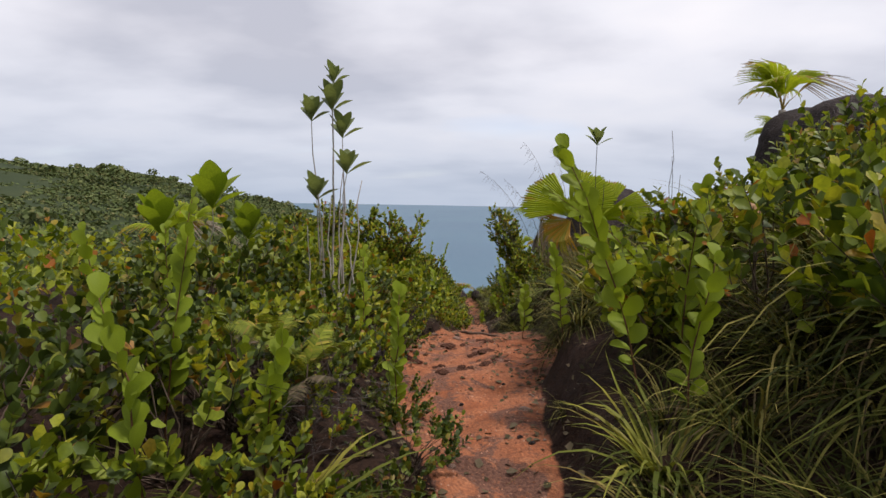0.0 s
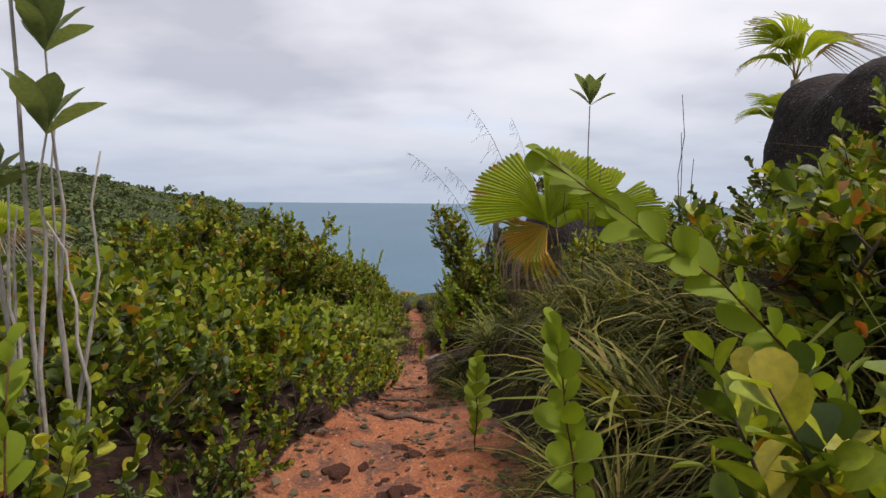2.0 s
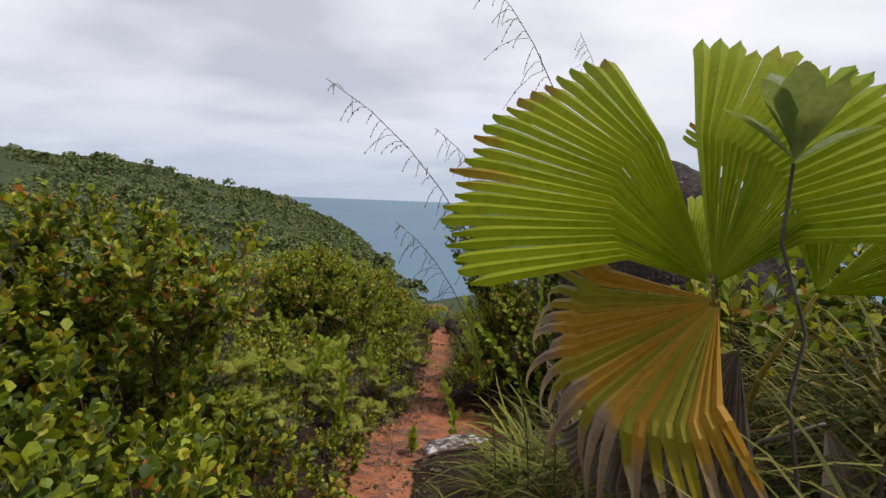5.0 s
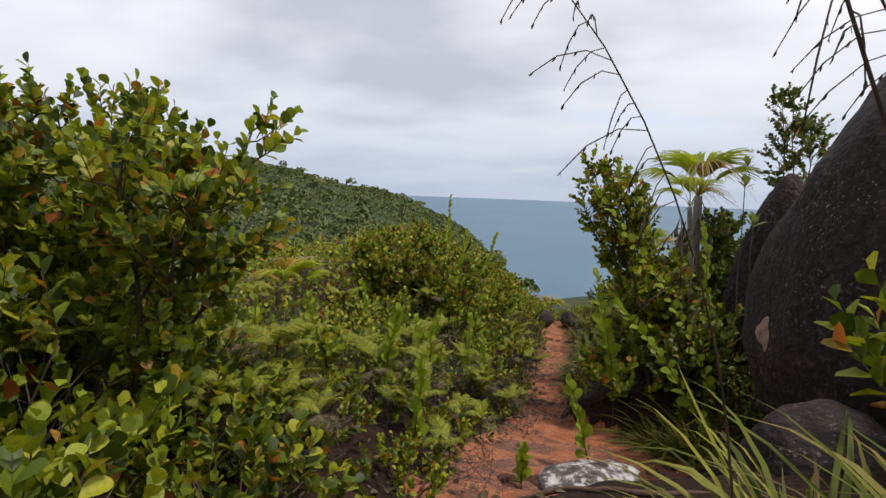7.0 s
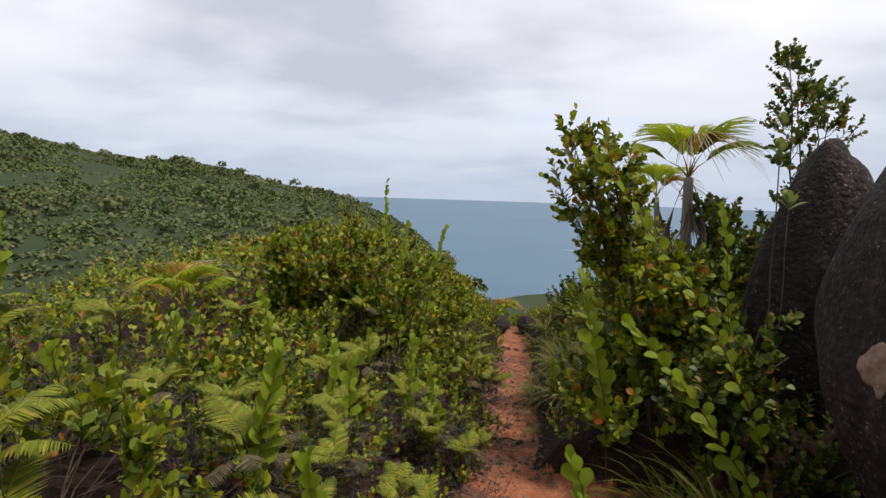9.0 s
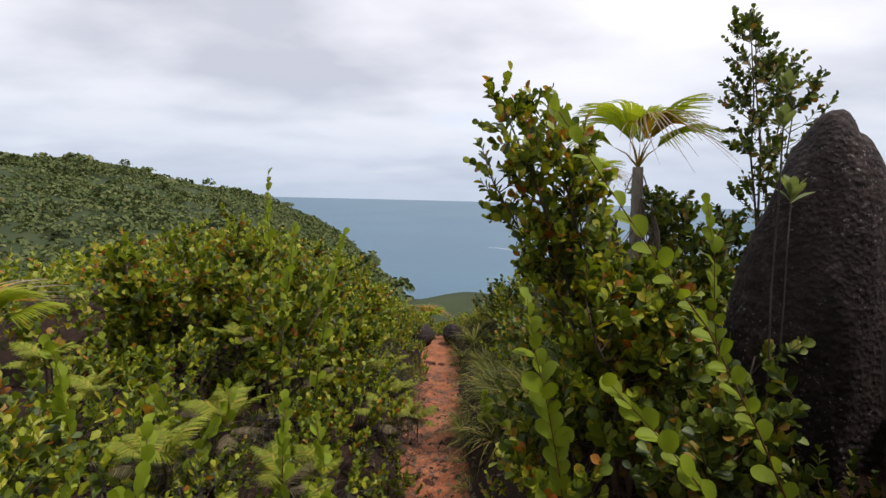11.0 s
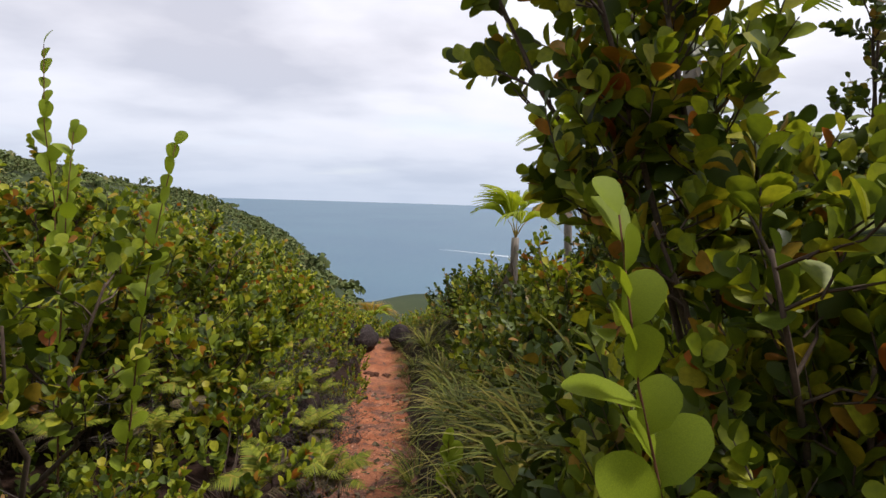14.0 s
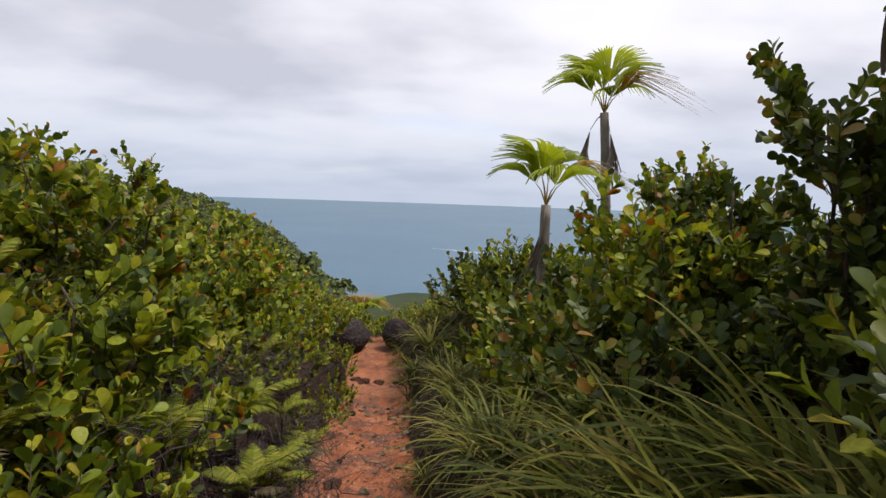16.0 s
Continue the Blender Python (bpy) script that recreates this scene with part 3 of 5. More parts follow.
def tree_palm(seed, trunk, leaf_r, rows, label, trunk_r=0.06, petiole=0.4, lean=(0, 0)):
    """A small palm on a slender trunk. rows: (turn, lift, kind) of each leaf: degrees round the trunk and above level."""
    rng = np.random.default_rng(seed)
    thing = tagged(new("fan_palm"), label, "palm", "fan palms")
    pts = [np.array([lean[0] * t * t, lean[1] * t * t, trunk * t - 0.08 * (t == 0)]) for t in np.linspace(0, 1, 13)]
    S = Soup()
    S.add(*tube(pts, [trunk_r * (1.3 - 0.4 * t) * (1 + 0.05 * (k % 2)) for k, t in enumerate(np.linspace(0, 1, 13))], 10))
    part("trunk", S.mesh("trunk", TRUNK), thing, "ringed grey trunk")
    top = pts[-1]
    for turn, lift, kind in rows:
        a, e = math.radians(turn), math.radians(lift)
        flat = np.array([math.sin(a), math.cos(a), 0])
        way = flat * math.cos(e) + np.array([0, 0, math.sin(e)])
        l = petiole * rng.uniform(0.85, 1.15)
        if kind == "dead":
            hub = top + flat * (0.10 + 0.10 * rng.random()) + np.array([0, 0, -0.15 - 0.2 * rng.random()])
            palm_leaf(thing, rng, top, hub, np.array([0, 0, -1]) + flat * 0.22, flat, leaf_r, 24, "hang")
        else:
            hub = top + way * l
            palm_leaf(thing, rng, top, hub, way + flat * 0.12, np.array([0, 0, 1]) * math.cos(e) - flat * (0.3 + math.sin(e)), leaf_r, 62, "crown" if kind == "green" else kind, 5.0)
    return thing


# ---- stalks, brush, roots ----
def whorl_plant(seed, stems, label, leaf_mat=None, count=8, thick=0.017, bark=None):
    """Bare pale stems, each with whorls of stiff leaves at given points. stems: lists of (x, y, z, leaf size or 0) from the foot up."""
    rng = np.random.default_rng(seed)
    thing = tagged(new("tall_shrub"), label, "shrub", "bare-stemmed shrubs")
    for rows in stems:
        P = [np.array(r[:3]) for r in rows]
        fine = []
        for a, b in zip(P[:-1], P[1:]):
            for t in (0, 0.33, 0.66):
                fine.append(a + (b - a) * t + (rng.normal(0, 0.012, 3) if t else 0))
        fine.append(P[-1])
        S = Soup()
        S.add(*tube(fine, np.linspace(thick, min(thick, 0.004), len(fine)), 5))
        stem = part("stem", S.mesh("stem", bark or STEM_PALE), thing, "" if bark else "bare pale grey stem")
        for x, y, z, size in rows:
            if not size:
                continue
            L = Soup()
            for i in range(count):
                a = 2.4 * i
                up = 0.7 + 3.0 * i / count
                d = np.array([math.cos(a), math.sin(a), up])
                L.add(*place(PADDLE, axes(d, (0, 0, 1)), np.array([x, y, z]) + (0, 0, 0.006 * i), size * rng.uniform(0.8, 1.1)))
            part("leaf_whorl", L.mesh("leaf_whorl", leaf_mat or LEAF_DULL), stem, "" if leaf_mat else "stiff grey-green leaf whorl")
    return thing


def dead_brush(seed, size, label):
    """A tangle of dead grey twigs."""
    rng = np.random.default_rng(seed)
    S = Soup()
    for i in range(46):
        a = rng.uniform(0, 6.28)
        p = np.array([rng.normal(0, 0.2), rng.normal(0, 0.2), rng.uniform(0, 0.25)]) * size
        d = np.array([math.cos(a), math.sin(a), rng.uniform(-0.2, 0.8)])
        l = rng.uniform(0.15, 0.45) * size
        q = [p + d * l * t + rng.normal(0, 0.03, 3) * size * (t > 0) for t in (0, 0.35, 0.7, 1)]
        S.add(*tube(q, (0.004, 0.003, 0.0025, 0.0015), 3))
        for k in range(3):
            S.add(*tube([q[2], q[2] + rng.normal(0, 0.09, 3) * size, q[2] + rng.normal(0, 0.14, 3) * size], (0.002, 0.0017, 0.001), 3))
    ob = new("dead_brush", S.mesh("dead_brush", DEADWOOD))
    return tagged(ob, label, "dead twigs", "dead brush in the scrub")


def root(points, radius, label):
    P = [Vector((x, y, height_at(x, y) + h)) for x, y, h in points]
    Q = []
    for a, b in zip(P[:-1], P[1:]):
        Q += [a, a.lerp(b, 0.33) + Vector((0.01, 0.015, 0.004)), a.lerp(b, 0.66) + Vector((-0.008, -0.012, 0.002))]
    Q.append(P[-1])
    S = Soup()
    S.add(*tube([tuple(q) for q in Q], [radius * (0.55 + 0.45 * math.sin(math.pi * (i + 1) / (len(Q) + 1))) for i in range(len(Q))], 7))
    return tagged(new("tree_root", S.mesh("tree_root", ROOT)), label, "root")


# ---- rocks ----
def boulder(name, seed, size, label, material=None, rough=0.12, detail=5, square=0.0):
    rng = np.random.default_rng(seed)
    bm = bmesh.new()
    bmesh.ops.create_icosphere(bm, subdivisions=detail, radius=1.0)
    off = Vector(rng.uniform(-20, 20, 3))
    for v in bm.verts:
        d = v.co.normalized()
        n = noise.noise(d * 1.1 + off) * 1.2 + 0.5 * noise.noise(d * 2.6 + off) + 0.18 * noise.noise(d * 7 + off) + 0.08 * noise.noise(d * 17 + off)
        box = (abs(d.x) ** 5 + abs(d.y) ** 5 + abs(d.z) ** 5) ** -0.2
        v.co = d * (1 + rough * n) * (1 - square + square * box)
        v.co.z = max(v.co.z, -0.75)
        v.co = Vector((v.co.x * size[0], v.co.y * size[1], v.co.z * size[2]))
    me = bpy.data.meshes.new(name)
    bm.to_mesh(me)
    bm.free()
    me.materials.append(material or ROCK)
    me.polygons.foreach_set("use_smooth", [True] * len(me.polygons))
    return tagged(new(name, me), label, "rock")


def moved(ob, x, y, z, turn=0.0, size=1.0, tilt=(0, 0)):
    ob.matrix_basis = pose(x, y, z, tilt[0], tilt[1], turn) @ Matrix.Diagonal((size, size, size, 1))
    return ob


# ---- ground ----
TRAIL = np.array([(-60, 0.4, 0.0), (-3, 0.4, 0.05), (-1.4, 0.5, 0.07), (1.3, 0.56, 0.10), (3.0, 0.5, 0.07), (4.2, 0.42, 0.0), (5.2, 0.34, -0.16), (6.4, 0.36, -0.54), (7.1, 0.34, -0.76),
                  (8.2, 0.08, -0.87), (9.1, 0.0, -1.0), (10.1, -0.02, -1.27), (11.2, 0.1, -1.6), (12.5, 0.2, -1.9), (13.9, 0.1, -2.05),
                  (15.2, 0.0, -2.28), (16.8, -0.08, -2.56), (18.1, -0.12, -2.72), (19.4, -0.2, -2.74), (20.4, -0.3, -2.78), (21.6, -0.5, -2.95), (23, -0.6, -3.3), (26, -0.7, -4.1), (60, -0.7, -24.0)])
HALF = np.array([(-3, 0.34, 0.34), (1.0, 0.32, 0.34), (2.2, 0.75, 0.42), (4.0, 0.85, 0.40), (5.0, 0.42, 0.30), (6.5, 0.30, 0.30), (7.6, 0.24, 0.32), (9.0, 0.24, 0.5), (9.6, 0.24, 1.4), (11.5, 0.24, 1.9),
                 (12.0, 0.22, 0.28), (13, 0.28, 0.30), (14.5, 0.36, 0.36), (17, 0.38, 0.38), (19.2, 0.36, 0.38), (20.4, 0.3, 0.3), (21.4, 0.02, 0.02)])
SKYLINE = np.array([(-180, 2), (-110, 2), (-75, -3), (-50, -20), (7.5, -20), (9.5, -9.5), (11, -7.4), (15, -4.8), (18, -3.3), (21.2, -1.8), (26, -0.3), (32, 1.0), (38, 1.8),
                    (46, 2.5), (52, 3.3), (70, 5), (110, 4), (180, 2)])


def lattice(x, y, seed):
    h = np.sin(x * 127.1 + y * 311.7 + seed * 74.7) * 43758.5453
    return h - np.floor(h)


def bumps(x, y, seed=0):
    """Smooth value noise from -1 to 1."""
    xi, yi = np.floor(x), np.floor(y)
    u, v = x - xi, y - yi
    u, v = u * u * (3 - 2 * u), v * v * (3 - 2 * v)
    a, b = lattice(xi, yi, seed), lattice(xi + 1, yi, seed)
    c, d = lattice(xi, yi + 1, seed), lattice(xi + 1, yi + 1, seed)
    return 2 * (a + (b - a) * u + (c - a) * v + (a - b - c + d) * u * v) - 1


def step(a, b, x):
    t = np.clip((x - a) / (b - a), 0, 1)
    return t * t * (3 - 2 * t)


def ground(x, y):
    """Height of the ground, and how much of it is trodden trail and how much is far scrub."""
    x, y = np.asarray(x, float), np.asarray(y, float)
    tx, tz = np.interp(y, TRAIL[:, 0], TRAIL[:, 1]), np.interp(y, TRAIL[:, 0], TRAIL[:, 2])
    s = x - tx + 0.05 * bumps(y * 1.7, y * 0 + 3, 5)
    hl, hr = np.interp(y, HALF[:, 0], HALF[:, 1]), np.interp(y, HALF[:, 0], HALF[:, 2])
    out = np.where(s < 0, -s - hl, s - hr)
    scuff = 0.32 * (s > 0) * step(2.6, 3.6, y) * (1 - step(6.8, 7.6, y))
    trod = 1 - step(-0.06 + scuff, 0.10 + 1.6 * scuff, out)
    foot = np.maximum(hr, np.interp(y, (2.2, 4.3, 5.5, 6.6, 7.8), (0.3, 0.95, 1.0, 0.85, 0.3)))
    l, r = np.maximum(-s - hl, 0), np.maximum(s - foot, 0)
    up = step(11.5, 18, y) * (1 - step(20.5, 23.5, y))
    left = 0.13 * step(0, 0.35, l) + (0.10 + 0.42 * up) * np.minimum(l, 3.2) - 0.25 * np.maximum(l - 4.5, 0)
    bank = np.interp(y, (-2, 2, 4.0, 4.6, 6.6, 7.2, 8, 10.2, 12, 15, 20, 24), (0.25, 0.4, 0.6, 0.75, 0.7, 0.45, 0.1, 0.1, 0.25, 0.3, 0.2, 0.05))
    right = bank * step(0, 0.28, r) + np.interp(y, (0, 10, 14), (0.32, 0.30, 0.2)) * np.minimum(np.maximum(r - 0.2, 0), 6) - 0.05 * np.maximum(r - 8, 0)
    dent = -0.05 * step(0.3, -0.4, out) + 0.035 * bumps(x * 3.1, y * 3.1, 1) + 0.016 * bumps(x * 9, y * 9, 2) + 0.008 * bumps(x * 21, y * 21, 4)
    near = tz + left + right + dent + 0.10 * bumps(x * 0.8, y * 0.8, 3) * (1 - trod)
    rad = np.hypot(x, y - 6)
    az = np.degrees(np.arctan2(-x, y))
    top = 1.5 + np.tan(np.radians(np.interp(az, SKYLINE[:, 0], SKYLINE[:, 1]))) * 600
    behind = step(95, 130, np.abs(az))
    floor_ = -36 * (1 - behind)
    rough = 5 * bumps(x / 60, y / 60, 7) + 2.0 * bumps(x / 22, y / 22, 8)
    far = floor_ + (top - floor_) * step(170, 600, rad) ** 0.85 - 0.35 * np.maximum(rad - 620, 0) + rough * step(60, 200, rad) * step(900, 560, rad)
    blend = step(24, 130, rad)
    return near * (1 - blend) + far * blend, trod, step(22, 50, rad)


def height_at(x, y):
    return float(ground(x, y)[0])


def spaced(lo, hi, fine, limit, growth=1.16):
    inside = list(np.arange(lo, hi + 1e-6, fine))
    a, d, before = lo, fine, []
    while a > -limit:
        d *= growth
        a -= min(d, 45)
        before.append(a)
    a, d, after = hi, fine, []
    while a < limit:
        d *= growth
        a += min(d, 45)
        after.append(a)
    return np.array(before[::-1] + inside + after)


def build_ground():
    xs, ys = spaced(-1.2, 1.7, 0.045, 1500), spaced(0.5, 17.5, 0.055, 1500)
    X, Y = np.meshgrid(xs, ys)
    Z, trod, far = ground(X, Y)
    nx, ny = len(xs), len(ys)
    V = np.stack([X.ravel(), Y.ravel(), Z.ravel()], 1)
    idx = np.arange(nx * ny).reshape(ny, nx)
    F = np.stack([idx[:-1, :-1].ravel(), idx[:-1, 1:].ravel(), idx[1:, 1:].ravel(), idx[1:, :-1].ravel()], 1)
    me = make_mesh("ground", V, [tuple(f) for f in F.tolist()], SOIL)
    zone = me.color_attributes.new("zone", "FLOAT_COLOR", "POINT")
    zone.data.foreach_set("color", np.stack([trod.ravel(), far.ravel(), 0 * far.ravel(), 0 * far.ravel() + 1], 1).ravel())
    tagged(new("ground", me), "red laterite trail worn between leaf mould painted shade-dark and scrub", "ground", kind="structure")


build_ground()


def build_sea():
    bm = bmesh.new()
    bmesh.ops.create_circle(bm, cap_ends=True, segments=256, radius=4940)
    me = bpy.data.meshes.new("water")
    bm.to_mesh(me)
    bm.free()
    me.materials.append(SEA)
    ob = new("water", me)
    ob.location = (0, 0, -70)
    tagged(ob, "grey-blue open sea under an overcast sky", "sea", kind="structure")
    S = Soup()
    for k, (w, gap) in enumerate(((2.2, 0), (1.0, 7))):
        V, F = [], []
        for i in range(30):
            t = i / 29
            x, y = 20 + 95 * t, 690 - 70 * t + gap + 3 * math.sin(5 * t)
            d = w * (0.4 + t) * (1 + 0.4 * math.sin(i * 2.3 + k))
            V += [(x, y - d, 0), (x, y + d, 0)]
            if i:
                F.append((2 * i - 2, 2 * i, 2 * i + 1, 2 * i - 1))
        S.add(np.array(V), F)
    foam = new("boat_wake", S.mesh("boat_wake", FOAM))
    foam.location = (0, 0, -69.7)
    tagged(foam, "long white boat wake on the sea", "wake", kind="stuff")


build_sea()


def build_far_woods():
    """Forest on the far hill: many uneven crowns of loose leaf clumps, as one object."""
    rng = np.random.default_rng(11)
    S = Soup()
    made = 0
    while made < 8600:
        az, r = rng.uniform(7, 66), math.sqrt(rng.uniform(90 ** 2, 640 ** 2))
        x, y = -r * math.sin(math.radians(az)), r * math.cos(math.radians(az))
        z = height_at(x, y)
        if z < -64:
            continue
        made += 1
        big = rng.random() < 0.02
        w = rng.uniform(2.4, 4.6) * (1.6 if big else 1.0) * min(1, r / 380 + 0.3)
        h = w * rng.uniform(0.5, 0.85)
        base = z + (w * 0.5 if big else -0.2 * w)
        for k in range(40 if big else 22):
            u = unit(rng.normal(0, 1, 3))
            u[2] = abs(u[2])
            p = np.array([x, y, base]) + u * (w, w, h) * rng.uniform(0.75, 1.05)
            s = w * rng.uniform(0.12, 0.26)
            A = axes(rng.normal(0, 1, 3), u + np.array([0, 0, 0.3]) + rng.normal(0, 0.3, 3))
            q = [(-1, -0.6, 0), (0.6, -1, 0.15), (1, 0.7, 0), (-0.6, 1, 0.1)]
            S.add((np.array(q) * s) @ A.T + p, [(0, 1, 2, 3)])
    ob = new("far_woods", S.mesh("far_woods", FAR_LEAF))
    tagged(ob, "dense dark green forest on the far hillside", "forest", kind="stuff")


build_far_woods()


# ---- things along the trail ----
WALKED = np.array([row[1][:2] for row in PATH])


def clearance(x, y):
    """Distance from the line walked."""
    a, b = WALKED[:-1], WALKED[1:]
    d = b - a
    t = np.clip((((x, y) - a) * d).sum(1) / (d * d).sum(1), 0, 1)
    return float(np.hypot(*(a + d * t[:, None] - (x, y)).T).min())


def settle(ob, x, y, turn=0.0, size=1.0, sink=0.03, tilt=(0, 0)):
    return moved(ob, x, y, height_at(x, y) - sink, turn, size, tilt)


USED = set()


def planted(ob, x, y, turn, size, sink=0.03):
    """Uses the first build of a kind once, then copies of it."""
    if ob.name in USED:
        ob = copy_thing(ob, Matrix.Identity(4))
        ob.scale = (1, 1, 1)
    else:
        USED.add(ob.name)
    return settle(ob, x, y, turn, size, sink)


ROCKS = [(1, (1.25, 1.3, 1.95), (3.3, 10.25, 0.15), "huge dark weathered granite boulder with lichen specks"),
         (2, (0.44, 0.52, 1.72), (2.74, 12.3, -0.5), "tall dark granite boulder behind shrubs"),
         (3, (0.42, 0.4, 0.45), (2.1, 9.1, -0.62), "low dark granite boulder on bare earth"),
         (4, (1.35, 1.1, 1.2), (6.85, 8.2, 2.25), "dark square-topped boulder with grass round it"),
         (5, (0.36, 0.28, 0.27), (-0.70, 20.2, -2.6), "rounded dark boulder at the end of the trail"),
         (6, (0.22, 0.2, 0.24), (0.02, 20.3, -2.57), "small dark boulder beside the trail"),
         (7, (0.7, 0.6, 0.5), (2.2, 18.2, -1.95), "dark boulder half hidden by grass"),
         (8, (0.33, 0.25, 0.16), (-0.55, 3.05, 0.10), "low dark crusted rock beside the trail")]


def in_rock(x, y):
    return any(((x - p[0]) / (s[0] * 0.95)) ** 2 + ((y - p[1]) / (s[1] * 0.95)) ** 2 < 1 for _, s, p, _ in ROCKS)


for seed, size, at, text in ROCKS:
    moved(boulder("boulder", seed, size, text, square=0.75 if "square" in text else 0.0), *at, turn=10 if "square" in text else seed * 47)
scar = boulder("pale_patch", 21, (0.11, 0.035, 0.15), "pale flaked patch on the dark boulder", SCAR, 0.3, 4)
moved(scar, 2.06, 10.16, -0.08, -62)
slab = boulder("rock_slab", 9, (0.42, 0.24, 0.10), "flat rock slab with white lichen set in the trail", LICHEN, 0.25, 4)
settle(slab, 0.85, 9.5, 35, 1.0, -0.02)

SHRUB = "dense green cocoplum shrub with round leathery leaves"
BUSHES = [bush("cocoplum_shrub", 20 + i, 0.58, 0.9, 42, 0.104, ROUND, LEAF, SHRUB, 0.28, 10) for i in range(3)]
DARK = [bush("cocoplum_shrub", 30 + i, 0.6, 0.9, 48, 0.09, ROUND, LEAF_DEEP, "dark green shrub with glossy round leaves", 0.26, 10) for i in range(2)]
BACK = [bush("cocoplum_shrub", 34 + i, 0.62, 0.9, 50, 0.106, ROUND_FAR, LEAF, "rounded green cocoplum shrub behind the first row", 0.27, 9) for i in range(3)]
FERNS = [fern(40 + i, "yellow-green fern with drooping fronds over dead stems", 2, 7) for i in range(3)]
TUSSOCKS = [tussock(50, 170, 0.75, "arching sedge tussock with brown dry blades darkened for the tuft's inner shade beneath"), tussock(51, 150, 0.95, "long-bladed sedge tussock hanging over the bank", 0.45),
            tussock(52, 140, 0.55, "short dry grass tussock", 0.7, 0.004), tussock(53, 100, 0.85, "broad-bladed green sedge clump", 0.12, 0.011, 0.8, SEDGE)]
BRUSH = [dead_brush(60 + i, 1.0, "tangle of dead grey twigs among the scrub") for i in range(2)]


def trail_x(y):
    return float(np.interp(y, TRAIL[:, 0], TRAIL[:, 1]))


def left_side(rng, scrub):
    for y in np.arange(-2.4, 19.5, 0.72):
        for k, out0 in enumerate((0.06, 0.5, 1.05, 1.75, 2.45)):
            yy = y + rng.uniform(-0.22, 0.22) + 0.33 * (k % 2)
            out = out0 + rng.uniform(-0.12, 0.2) * (1 if k else 0.5)
            x = trail_x(yy) - float(np.interp(yy, HALF[:, 0], HALF[:, 1])) - out
            size = (0.48, 0.68, 0.85, 1.0, 1.05)[k] * rng.uniform(0.85, 1.15)
            if 3.6 < yy < 8.5:
                size *= 1.1
            if yy < 2.5:
                size *= 0.9
            if yy > 12 and k == 0:
                size *= 0.72
            if 8.5 < yy < 15 and k > 1:
                size *= 0.72
            while clearance(x, yy) < 0.58 * size + 0.24 and size > 0.25:
                size *= 0.85
            if clearance(x, yy) < 0.3 or in_rock(x, yy) or (k == 4 and not 7 < yy < 17):
                continue
            ferny = (7.8 < yy < 12.6 and out < 2.6) or (12 < yy < 17 and out < 1.8) or (yy < 2 and rng.random() < 0.25)
            if ferny and rng.random() < 0.75:
                for _ in range(2):
                    planted(FERNS[int(rng.integers(3))], x + rng.uniform(-0.25, 0.25), yy + rng.uniform(-0.25, 0.25), rng.uniform(0, 360), rng.uniform(0.6, 0.95), -0.25 * min(out, 2.0) - 0.06)
                if rng.random() < 0.8:
                    planted(BRUSH[int(rng.integers(2))], x, yy, rng.uniform(0, 360), rng.uniform(0.7, 1.0), -0.15 * min(out, 1.5))
                size *= 0.78
            planted((DARK if yy < 4.6 and rng.random() < 0.55 else BUSHES if k < 2 else BACK)[int(rng.integers(2))], x, yy, rng.uniform(0, 360), size)
    for y in np.arange(-3, 34, 0.85):
        for out0 in np.arange(0.3 if y > 19.0 else 2.7, 9.5, 0.75):
            yy, out = y + rng.uniform(-0.3, 0.3), out0 + rng.uniform(-0.3, 0.3)
            scrub.append((trail_x(yy) - max(0.25, float(np.interp(yy, HALF[:, 0], HALF[:, 1]))) - out, yy, rng.uniform(0.75, 1.15) * min(1, 0.32 + out * 0.4 if y > 19.0 else 1) * (0.85 if 8.5 < y < 15 else 1)))


